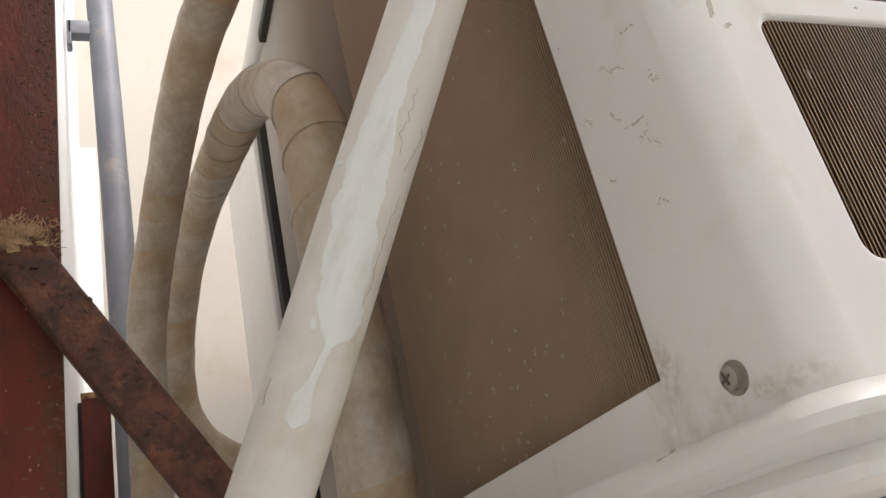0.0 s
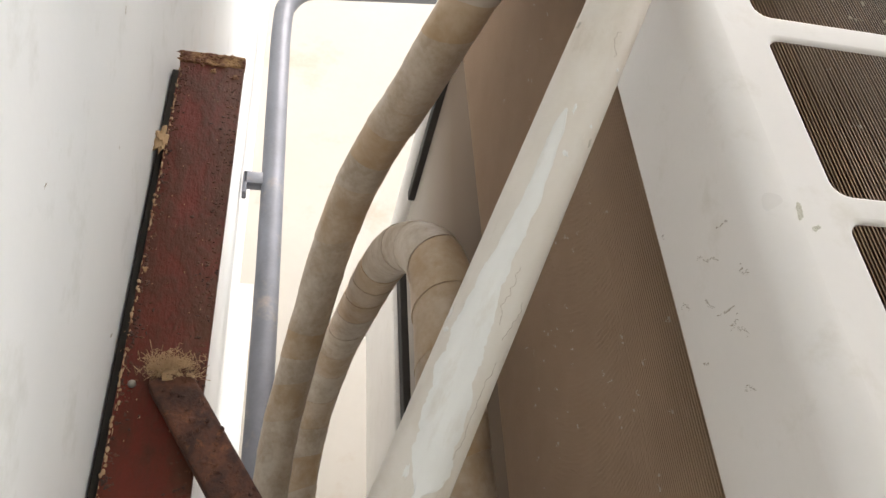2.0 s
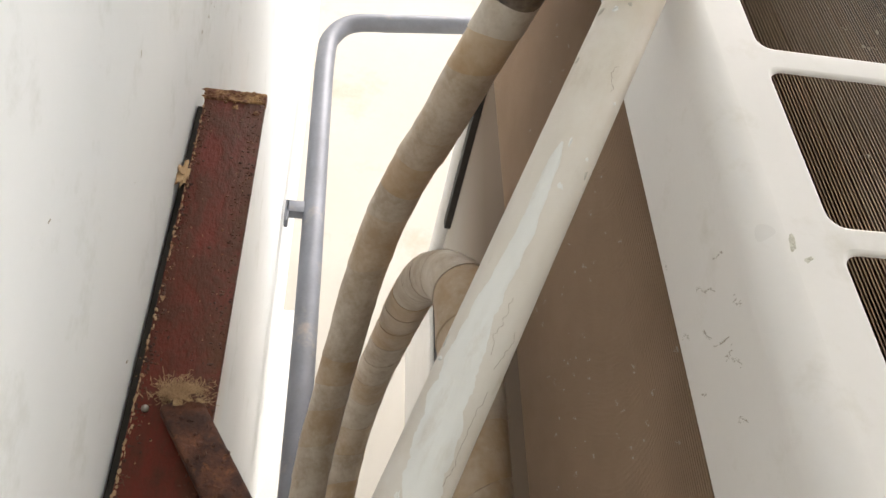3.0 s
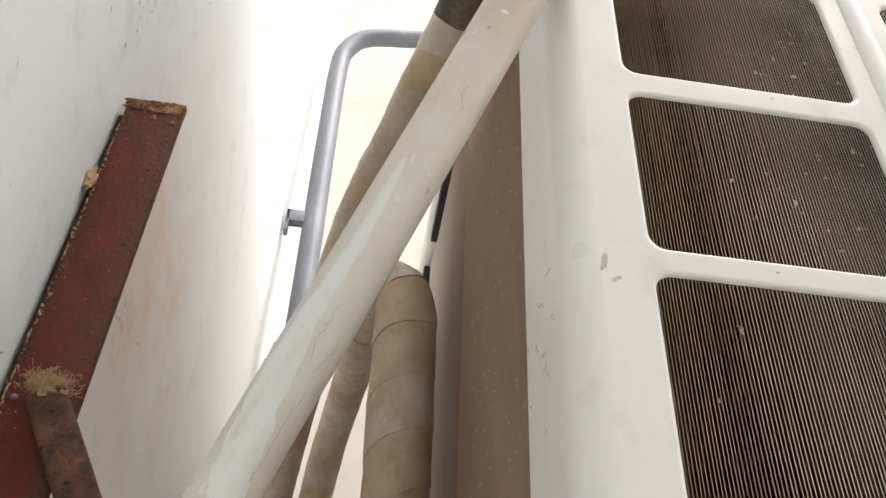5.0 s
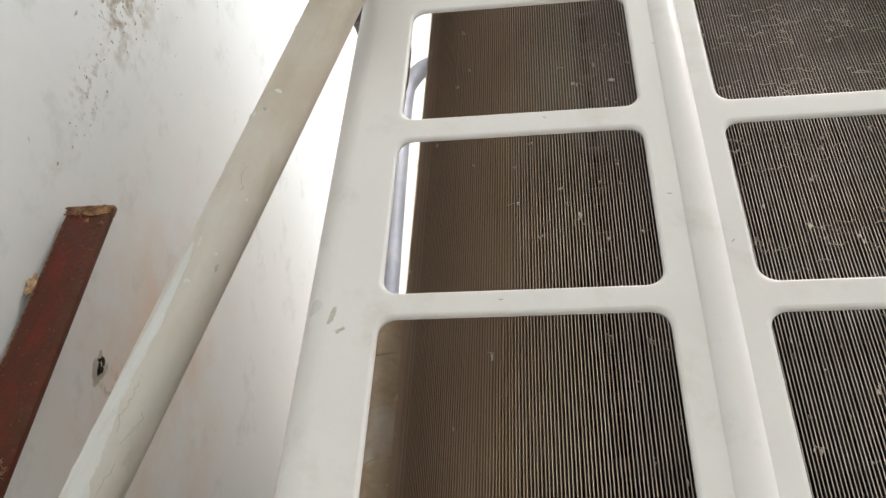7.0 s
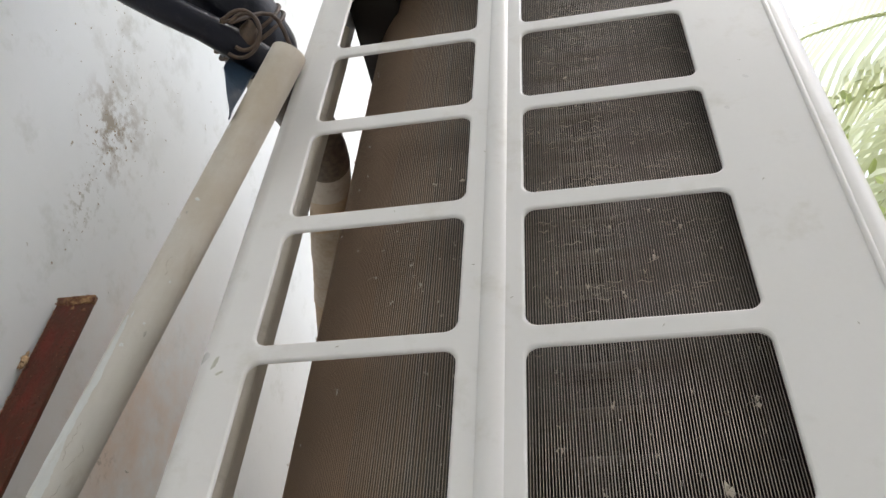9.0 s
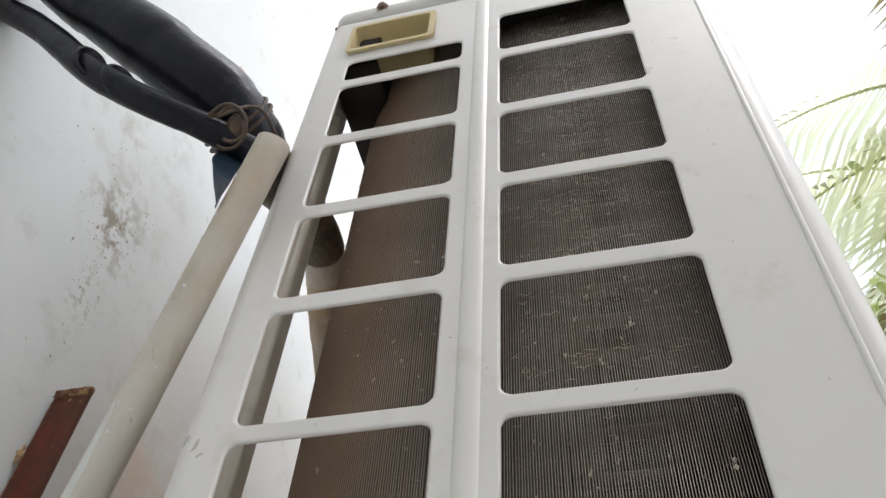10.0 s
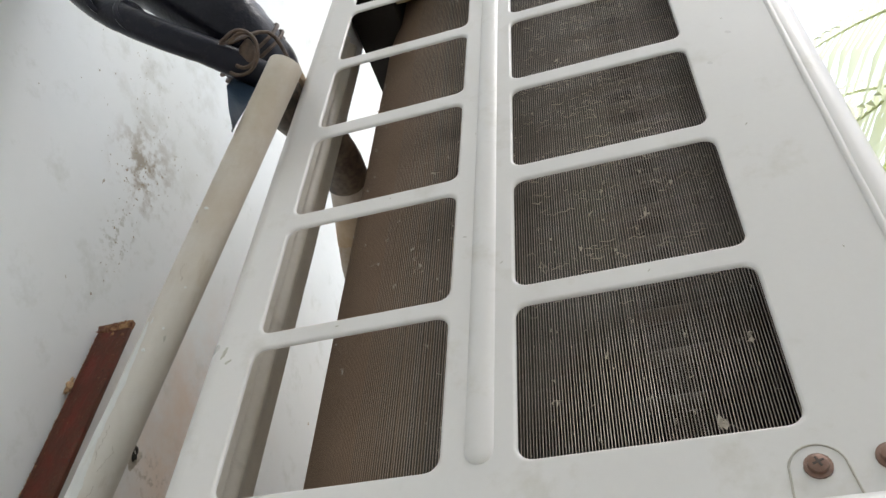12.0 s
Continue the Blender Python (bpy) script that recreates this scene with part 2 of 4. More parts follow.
M_MOULD = material("brown_mould", (0.46, 0.41, 0.33), (0.29, 0.245, 0.175), 0.9, scale=300, mix=1.0)
# Out of view; the pale warm tone is set for its bounce light.
M_GROUND = material("bleached_sandy_soil", (0.34, 0.295, 0.245), (0.24, 0.215, 0.16), 0.95, scale=1.5, fine=20, mix=0.8)
M_LEAF = material("palm_leaf_green", (0.12, 0.16, 0.06), (0.20, 0.21, 0.10), 0.5, scale=3, fine=20, mix=0.8)
ln = M_LEAF.node_tree
glow = ln.nodes.new("ShaderNodeBsdfTranslucent")
glow.inputs["Color"].default_value = (0.84, 0.86, 0.62, 1)
both = ln.nodes.new("ShaderNodeMixShader")
both.inputs[0].default_value = 0.65
ln.links.new(ln.nodes["Principled BSDF"].outputs[0], both.inputs[1])
ln.links.new(glow.outputs[0], both.inputs[2])
ln.links.new(both.outputs[0], ln.nodes["Material Output"].inputs["Surface"])
M_DRYLEAF = material("dry_straw_palm_leaf", (0.62, 0.56, 0.36), (0.45, 0.36, 0.18), 0.6, scale=3, fine=20, mix=0.8)
M_BROAD = material("broad_green_leaf", (0.10, 0.15, 0.05), (0.20, 0.25, 0.09), 0.45, scale=3, fine=20, mix=0.8)
bn = M_BROAD.node_tree
lit = bn.nodes.new("ShaderNodeBsdfTranslucent")
lit.inputs["Color"].default_value = (0.70, 0.78, 0.34, 1)
mixed = bn.nodes.new("ShaderNodeMixShader")
mixed.inputs[0].default_value = 0.6
bn.links.new(bn.nodes["Principled BSDF"].outputs[0], mixed.inputs[1])
bn.links.new(lit.outputs[0], mixed.inputs[2])
bn.links.new(mixed.outputs[0], bn.nodes["Material Output"].inputs["Surface"])
M_TRUNK = material("palm_trunk_bark", (0.26, 0.21, 0.15), (0.16, 0.13, 0.09), 0.9, scale=6, fine=40, bump=0.6)


# ---- mesh helpers ----
def part(name, bm, mat, parent=None, label="", smooth=True, crease=35, hard=False):
    me = bpy.data.meshes.new(name)
    bmesh.ops.recalc_face_normals(bm, faces=bm.faces)
    for e in bm.edges:
        e.smooth = not (len(e.link_faces) == 2 and e.calc_face_angle(0) > radians(crease))
    for f in bm.faces:
        f.smooth = smooth and not (hard and max(abs(c) for c in f.normal) > 0.9995)
    bm.to_mesh(me)
    bm.free()
    me.materials.append(mat)
    ob = new(name, me)
    if parent:
        under(ob, parent)
    if label:
        ob["label"] = label
    return ob


def thing(name, place, label, category, group="", kind=""):
    ob = new(name)
    ob.location = place
    ob.empty_display_size = 0.05
    return tagged(ob, label, category, group, kind)


def under(ob, parent):
    """Hang a part built in world coordinates under a thing that stands elsewhere."""
    ob.parent = parent
    ob.matrix_parent_inverse = Matrix.Translation(-parent.location) if parent.type == "EMPTY" and not parent.parent else Matrix.Identity(4)
    return ob


def box(bm, x0, x1, y0, y1, z0, z1, bevel=0.0, seg=2):
    r = bmesh.ops.create_cube(bm, size=1)
    for v in r["verts"]:
        v.co = Vector(((x0 + x1) / 2 + v.co.x * (x1 - x0), (y0 + y1) / 2 + v.co.y * (y1 - y0), (z0 + z1) / 2 + v.co.z * (z1 - z0)))
    if bevel:
        es = list({e for v in r["verts"] for e in v.link_edges})
        bmesh.ops.bevel(bm, geom=es, offset=bevel, segments=seg, affect="EDGES", profile=0.5)
    return bm


def smooth_path(points, steps=10):
    """Catmull-Rom through the points."""
    p = [Vector(q) for q in points]
    p = [p[0] * 2 - p[1]] + p + [p[-1] * 2 - p[-2]]
    out = []
    for i in range(1, len(p) - 2):
        a, b, c, d = p[i - 1:i + 3]
        for k in range(steps):
            t = k / steps
            out.append(0.5 * (2 * b + (c - a) * t + (2 * a - 5 * b + 4 * c - d) * t * t + (3 * b - a - 3 * c + d) * t ** 3))
    out.append(p[-2])
    return out


def sweep(bm, path, radius, seg=20, cap=True, wobble=None):
    """A round body along a path; radius is a number or a function of (way, turn)."""
    rings, up = [], Vector((0.31, 0.2, 0.93))
    total = sum((path[i + 1] - path[i]).length for i in range(len(path) - 1))
    s = 0.0
    for i, q in enumerate(path):
        d = (path[min(i + 1, len(path) - 1)] - path[max(i - 1, 0)]).normalized()
        a = (up - d * up.dot(d)).normalized()
        up = a
        b = d.cross(a)
        if i:
            s += (q - path[i - 1]).length
        ring = []
        for k in range(seg):
            th = 2 * math.pi * k / seg
            r = radius(s, th) if callable(radius) else radius
            ring.append(bm.verts.new(q + (a * math.cos(th) + b * math.sin(th)) * r))
        rings.append(ring)
    for r0, r1 in zip(rings, rings[1:]):
        for k in range(seg):
            bm.faces.new((r0[k], r0[(k + 1) % seg], r1[(k + 1) % seg], r1[k]))
    if cap:
        bm.faces.new(rings[0][::-1])
        bm.faces.new(rings[-1])
    return rings


def taped(radius, pitch, seed, lean=1.0, lump=0.06):
    """The radius of a hose wrapped in overlapping tape: a low step at each turn, creases and lumps."""
    def f(s, th):
        u = (s / pitch + lean * th / (2 * math.pi)) % 1.0
        step = 0.05 * (1 - u) - 0.06 * math.exp(-((u - 0.02) / 0.06) ** 2)
        lumps = noise.noise(Vector((s * 22 + seed, math.cos(th) * 0.9, math.sin(th) * 0.9)))
        fine = noise.noise(Vector((s * 120 + seed, math.cos(th) * 4, math.sin(th) * 4)))
        return radius * (1 + step + lump * lumps + 0.015 * fine)
    return f


# ---- setting ----
def slab(name, x0, x1, y0, y1, z0, z1, mat, label, category):
    bm = bmesh.new()
    box(bm, x0, x1, y0, y1, z0, z1)
    return tagged(part(name, bm, mat, smooth=False), label, category, kind="structure")


WALL_X, END_Y = -0.041, 1.02
wall = slab("wall_west", WALL_X - 0.2, WALL_X, -4.0, END_Y + 0.2, 0.0, 4.2, M_WALL, "white painted wall with grime and mould stains", "wall")
end_wall = slab("wall_north", WALL_X, 0.75, END_Y, END_Y + 0.2, 0.0, 4.2, M_CREAM, "cream painted wall with faint brown stains", "wall")
# Unseen wall, added to block the sun and dim the near surfaces.
south_sun_block = slab("wall_south", WALL_X, 2.2, -1.05, -0.85, 0.0, 4.2, M_WALL, "unseen white wall added to block sun from the south", "wall")
ledge = slab("trim", WALL_X, WALL_X + 0.022, 0.93, END_Y - 0.002, 0.0, 2.12, M_WALL, "pale painted wall ledge beside the corner", "trim")
ground = slab("ground", -60, 60, -60, 60, -0.3, 0.0, M_GROUND, "pale bare sandy garden soil", "ground")

# ---- outdoor unit ----
SIDE_Y, BACK_X, FRONT_X, FAR_Y = 0.116, 0.1285, 0.407, 0.875
BOTTOM, SEAM, TOP = 1.527, 2.030, 2.058
unit = thing("outdoor_unit", (0.27, 0.49, 1.505), "off-white air conditioner outdoor unit with dusty coil on steel brackets", "air conditioner")


def rounded(x0, x1, z0, z1, r, n=5):
    pts = []
    for cx, cz, a0 in ((x1 - r, z1 - r, 0), (x0 + r, z1 - r, 90), (x0 + r, z0 + r, 180), (x1 - r, z0 + r, 270)):
        for k in range(n + 1):
            a = radians(a0 + 90 * k / n)
            pts.append((cx + r * math.cos(a), cz + r * math.sin(a)))
    return pts


def frame_cell(bm, cell, hole, y, r=0.0055):
    """One cell of the pressed grille: a flat rim round a round-cornered opening whose edge rolls inwards."""
    cx0, cx1, cz0, cz1 = cell
    x0, x1, z0, z1 = hole
    n = 5
    loop0 = rounded(x0, x1, z0, z1, r, n)
    corner = ((cx1, cz1), (cx0, cz1), (cx0, cz0), (cx1, cz0))
    outer = []
    for i, (px, pz) in enumerate(loop0):
        q, k = divmod(i, n + 1)
        if k == 0:
            o = (cx1, pz) if q == 0 else (px, cz1) if q == 1 else (cx0, pz) if q == 2 else (px, cz0)
        elif k == n:
            o = (px, cz1) if q == 0 else (cx0, pz) if q == 1 else (px, cz0) if q == 2 else (cx1, pz)
        else:
            o = corner[q]
        outer.append(o)
    loops = [[bm.verts.new((a, y, b)) for a, b in outer]]
    for inset, dy in ((-0.0013, 0.0), (-0.0008, 0.0001), (-0.0004, 0.0004), (-0.0001, 0.0008), (0.0, 0.0015)):
        loops.append([bm.verts.new((a, y + dy, b)) for a, b in rounded(x0 + inset, x1 - inset, z0 + inset, z1 - inset, r, n)])
    m = len(loop0)
    for la, lb in zip(loops, loops[1:]):
        for i in range(m):
            q = (la[i], la[(i + 1) % m], lb[(i + 1) % m], lb[i])
            if len({v.co.to_tuple(7) for v in q}) > 2:
                try:
                    bm.faces.new(q)
                except ValueError:
                    pass


def build_side_panel():
    bm = bmesh.new()
    corner = 0.010
    xs = (BACK_X + corner, 0.2510, FRONT_X - corner)
    cols = ((0.1537, 0.2377), (0.2643, 0.3508))
    tops = (1.6200, 1.6964, 1.7716, 1.8462, 1.9207, 1.9872)
    lows = (1.5530, 1.6305, 1.7074, 1.7826, 1.8568, 1.9312)
    for c, (h0, h1) in enumerate(cols):
        z_low = BOTTOM
        for k in range(6):
            top = 1.9585 if c == 0 and k == 5 else tops[k] + (0.0014 if c == 0 and k == 0 else 0.0)
            z_high = (top + lows[k + 1]) / 2 if k < 5 else (1.9650 if c == 0 else SEAM)
            frame_cell(bm, (xs[c], xs[c + 1], z_low, z_high), (h0, h1, lows[k], top), SIDE_Y)
            z_low = z_high
    frame_cell(bm, (xs[0], xs[1], 1.9650, SEAM), (0.1525, 0.2130, 1.9745, 2.0130), SIDE_Y, 0.004)
    # the rounded rear corner, the rear flange with its stepped lip, and the rounded front corner
    rear = [(BACK_X + corner - corner * math.sin(radians(a)), SIDE_Y + corner - corner * math.cos(radians(a))) for a in range(0, 91, 9)]
    rear += [(BACK_X, 0.1635), (BACK_X + 0.0016, 0.1640), (BACK_X + 0.0018, 0.1705), (BACK_X + 0.0030, 0.1712), (BACK_X + 0.0036, 0.1650), (BACK_X + 0.004, 0.130)]
    front = [(FRONT_X - corner + corner * math.sin(radians(a)), SIDE_Y + corner - corner * math.cos(radians(a))) for a in range(0, 91, 9)]
    front += [(FRONT_X, SIDE_Y + 0.03)]
    for prof, lo in ((rear, BOTTOM), (front, BOTTOM)):
        col = [[bm.verts.new((x, y, lo + (SEAM - lo) * k / 6)) for k in range(7)] for x, y in prof]
        for a, b in zip(col, col[1:]):
            for k in range(6):
                bm.faces.new((a[k], b[k], b[k + 1], a[k + 1]))
    bmesh.ops.remove_doubles(bm, verts=bm.verts, dist=0.00002)
    return part("side_panel", bm, M_CASE, unit, "off-white pressed steel grille panel, scuffed", crease=30, hard=True)


def build_rib():
    """The pressed rib down the middle strip, round at its lower end."""
    bm = bmesh.new()
    w, h, z0 = 0.0052, 0.0020, 1.553
    rings = []
    for k in range(30):
        z = z0 + (SEAM - 0.008 - z0) * (k / 29) ** 2.2
        f = math.sqrt(max(0.0, 1 - max(0.0, (z0 + w - z) / w) ** 2))
        rings.append([bm.verts.new((0.2515 + w * f * math.cos(radians(a)), SIDE_Y + 0.0003 - h * f * math.sin(radians(a)) ** 1.4, z)) for a in range(0, 181, 15)])
    for a, b in zip(rings, rings[1:]):
        for i in range(12):
            bm.faces.new((a[i], a[i + 1], b[i + 1], b[i]))
    return part("rib", bm, M_CASE, unit)


def build_case():
    bm = bmesh.new()
    box(bm, FRONT_X - 0.002, FRONT_X, SIDE_Y + 0.0301, FAR_Y, BOTTOM, SEAM, 0.0008)
    part("front_panel", bm, M_CASE, unit, hard=True)
    bm = bmesh.new()
    box(bm, BACK_X + 0.0005, FRONT_X + 0.002, SIDE_Y - 0.002, FAR_Y + 0.003, SEAM + 0.0025, TOP, 0.012, 5)
    part("top_cover", bm, M_CASE, unit, "off-white lid overhanging the side panel", hard=True)
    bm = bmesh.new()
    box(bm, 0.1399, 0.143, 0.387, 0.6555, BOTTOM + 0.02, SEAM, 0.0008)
    part("rear_panel", bm, M_REAR, unit, "beige rear sheet, browner towards the coil", hard=True)
    # the rolled channel on the inner side of the rear flange: a thin bead, a groove and a broad ridge
    prof = [(0.1305, 0.0046), (0.1440, 0.0046), (0.1452, 0.0062), (0.1464, 0.0070), (0.1476, 0.0062), (0.1486, 0.0046), (0.1502, 0.0046), (0.1514, 0.0060),
            (0.1532, 0.0078), (0.1550, 0.0084), (0.1568, 0.0078), (0.1586, 0.0060), (0.1600, 0.0051), (0.1650, 0.0049), (0.1704, 0.0048)]
    bm = bmesh.new()
    cols = [[bm.verts.new((BACK_X + dx + off, y, z)) for y, dx in prof] for z, off in ((BOTTOM + 0.012, 0), (1.75, 0.0002), (SEAM - 0.08, 0))]
    for a, b in zip(cols, cols[1:]):
        for k in range(len(prof) - 1):
            bm.faces.new((a[k], a[k + 1], b[k + 1], b[k]))
    part("flange_liner", bm, M_INNER, unit, "dusty beige rolled sheet behind the flange", crease=60)
    bm = bmesh.new()
    box(bm, 0.128, 0.15, 0.674, FAR_Y, BOTTOM, SEAM, 0.004)
    part("valve_cover", bm, M_CASE, unit, hard=True)
    # a near-black strip between the rear sheet and the valve cover
    bm = bmesh.new()
    box(bm, 0.133, 0.15, 0.6562, 0.6738, BOTTOM + 0.01, SEAM, 0.001)
    part("seam_gasket", bm, M_DARK, unit, "near-black strip along the rear panel seam", hard=True)
    bm = bmesh.new()
    box(bm, 0.20, 0.3985, FAR_Y - 0.003, FAR_Y, BOTTOM, SEAM, 0.0008)
    part("far_panel", bm, M_CASE, unit, hard=True)
    bm = bmesh.new()
    sweep(bm, [Vector((FRONT_X - 0.0125, SIDE_Y + 0.0006, BOTTOM + 0.004 + (SEAM - BOTTOM - 0.008) * k / 20)) for k in range(21)], 0.0016, 12)
    part("front_bead", bm, M_CASE, unit)
    # the pressed base pan: a rim that stands inside the panel and a rolled bead below
    prof = [(0.004, 1.5457), (0.003, 1.5462), (0.0025, 1.5315), (0.0022, 1.5290), (0.0005, 1.5278), (-0.0030, 1.5270), (-0.0062, 1.5252), (-0.0078, 1.5225), (-0.0076, 1.5198), (-0.0055, 1.5178),
            (-0.0030, 1.5168), (-0.0022, 1.5155), (-0.0034, 1.5140), (-0.0042, 1.5120), (-0.0034, 1.5095), (0.0, 1.5078), (0.004, 1.507), (0.06, 1.507)]
    bm = bmesh.new()
    x0, x1, y0, y1, r = BACK_X, FRONT_X, SIDE_Y, FAR_Y, 0.014
    rings = []
    for off, z in prof:
        ring = rounded(x0 + off, x1 - off, y0 + off, y1 - off, r, 6)
        rings.append([bm.verts.new((a, b, z)) for a, b in ring])
    for a, b in zip(rings, rings[1:]):
        for i in range(len(a)):
            bm.faces.new((a[i], a[(i + 1) % len(a)], b[(i + 1) % len(a)], b[i]))
    bm.faces.new(rings[-1])
    part("base_pan", bm, M_CASE, unit, "off-white base pan with rolled lip")
    for y in (0.2035, 0.78):
        bm = bmesh.new()
        box(bm, 0.10, 0.43, y - 0.02, y + 0.02, 1.4885, 1.5065, 0.003)
        part("foot", bm, M_PVC, unit, "beige mounting foot")
    # black boxes put in for the dark under the lid and in its seam
    bm = bmesh.new()
    box(bm, 0.1335, 0.396, 0.123, 0.60, SEAM - 0.012, SEAM - 0.001, 0.001)
    box(bm, 0.1345, 0.170, 0.1235, 0.215, SEAM - 0.060, SEAM - 0.0125, 0.001)
    box(bm, BACK_X + 0.003, FRONT_X - 0.003, SIDE_Y + 0.0012, 0.1225, SEAM - 0.0008, SEAM + 0.0022)
    part("lid_lining", bm, M_DARK, unit, "black fill for the dark under the lid and its seam")
    # a near-black sheet upright inside the case
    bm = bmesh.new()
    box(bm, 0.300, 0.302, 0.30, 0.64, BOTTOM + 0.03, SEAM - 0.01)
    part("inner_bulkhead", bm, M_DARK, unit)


def build_handle():
    """The hand hold near the top: a plastic frame round a cup with a vent comb in its floor."""
    bm = bmesh.new()
    y = SIDE_Y - 0.003
    outer, inner = rounded(0.1500, 0.2165, 1.9715, 2.0160, 0.004), rounded(0.1532, 0.2122, 1.9752, 2.0122, 0.003)
    deep = rounded(0.155, 0.210, 1.978, 2.008, 0.003)
    loops = [[bm.verts.new((a, SIDE_Y - 0.0003, b)) for a, b in outer], [bm.verts.new((a, y, b)) for a, b in outer],
             [bm.verts.new((a, y, b)) for a, b in inner], [bm.verts.new((a, SIDE_Y + 0.028, b)) for a, b in deep]]
    for a, b in zip(loops, loops[1:]):
        for i in range(len(a)):
            bm.faces.new((a[i], a[(i + 1) % len(a)], b[(i + 1) % len(a)], b[i]))
    bm.faces.new(loops[-1])
    h = part("handle", bm, M_PLASTIC, unit, "yellowed plastic recessed hand hold")
    # solid black bars drawn for the dark of the open slots
    for k in range(7):
        bm = bmesh.new()
        box(bm, 0.1720 + 0.0055 * k, 0.1748 + 0.0055 * k, SIDE_Y + 0.024, SIDE_Y + 0.0276, 1.981, 1.987 + 0.0005 * k, 0.0006)
        part("vent_slot", bm, M_DARK, h)


def screw(name, place, normal, r, mat, parent):
    """A washer-head screw with a cross recess."""
    bm = bmesh.new()
    prof = ((1.35, 0.0), (1.35, 0.25), (1.0, 0.3), (0.95, 0.75), (0.7, 0.95), (0.0, 1.0))
    rings = []
    for f, h in prof[:-1]:
        rings.append([bm.verts.new((r * f * math.cos(2 * math.pi * k / 18), r * f * math.sin(2 * math.pi * k / 18), r * h)) for k in range(18)])
    tip = bm.verts.new((0, 0, r))
    for a, b in zip(rings, rings[1:]):
        for i in range(18):
            bm.faces.new((a[i], a[(i + 1) % 18], b[(i + 1) % 18], b[i]))
    for i in range(18):
        bm.faces.new((rings[-1][i], rings[-1][(i + 1) % 18], tip))
    s = part(name, bm, mat, parent)
    q = Vector(normal).to_track_quat("Z", "Y").to_matrix().to_4x4()
    s.matrix_basis = Matrix.Translation(Vector(place)) @ q @ Matrix.Rotation(0.35, 4, "Z")
    # a raised dark-brown cross standing in for the shaded recess
    bm = bmesh.new()
    for a in (0, 1):
        w, h = (0.55 * r, 0.11 * r) if a == 0 else (0.11 * r, 0.55 * r)
        box(bm, -w, w, -h, h, r * (0.90 + 0.02 * a), r * (1.04 + 0.02 * a))
    part("cross_recess", bm, M_RECESS, s)
    return s


# ---- coil ----
COIL_X, COIL_Y, BEND, PITCH = 0.1395, 0.135, 0.090, 0.00112
COIL_LOW, COIL_TOP, DEEP = 1.5335, 2.014, 0.019


def coil_place(s):
    """Along the coil from its front end on the side face, round the bend and down the back: place and outward way."""
    flat = 0.392 - (COIL_X + BEND)
    arc = BEND * math.pi / 2
    cx, cy = COIL_X + BEND, COIL_Y + BEND
    if s < flat:
        return Vector((0.392 - s, COIL_Y, 0)), Vector((0, -1, 0))
    if s < flat + arc:
        a = (s - flat) / BEND
        return Vector((cx - BEND * math.sin(a), cy - BEND * math.cos(a), 0)), Vector((-math.sin(a), -math.cos(a), 0))
    return Vector((COIL_X, cy + s - flat - arc, 0)), Vector((-1, 0, 0))


def fin_rings(rng, rows=14):
    """Slight bends of one thin plate from bottom to top."""
    ph, am = rng.uniform(0, 6), rng.uniform(0.00003, 0.00012)
    return [(COIL_LOW + (COIL_TOP - COIL_LOW) * k / rows, am * math.sin(ph + k * rng.uniform(0.6, 1.0)) + rng.uniform(-0.00003, 0.00003)) for k in range(rows + 1)]


def add_fin(verts, faces, rings, place, out, half):
    """One fin: a plate with a blunt dust-thickened front edge."""
    side = Vector((-out.y, out.x, 0))
    base = len(verts)
    for z, bend in rings:
        for d, w in ((0.0, half), (0.0, -half), (-DEEP, -half * 0.6), (-DEEP, half * 0.6)):
            p = place + out * d + side * (w + bend)
            verts.append((p.x, p.y, z))
    for k in range(len(rings) - 1):
        a, b = base + 4 * k, base + 4 * k + 4
        for i in range(4):
            faces.append((a + i, a + (i + 1) % 4, b + (i + 1) % 4, b + i))


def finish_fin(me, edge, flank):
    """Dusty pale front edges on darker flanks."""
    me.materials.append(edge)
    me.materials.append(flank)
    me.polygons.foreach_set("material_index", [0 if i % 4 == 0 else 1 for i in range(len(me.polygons))])


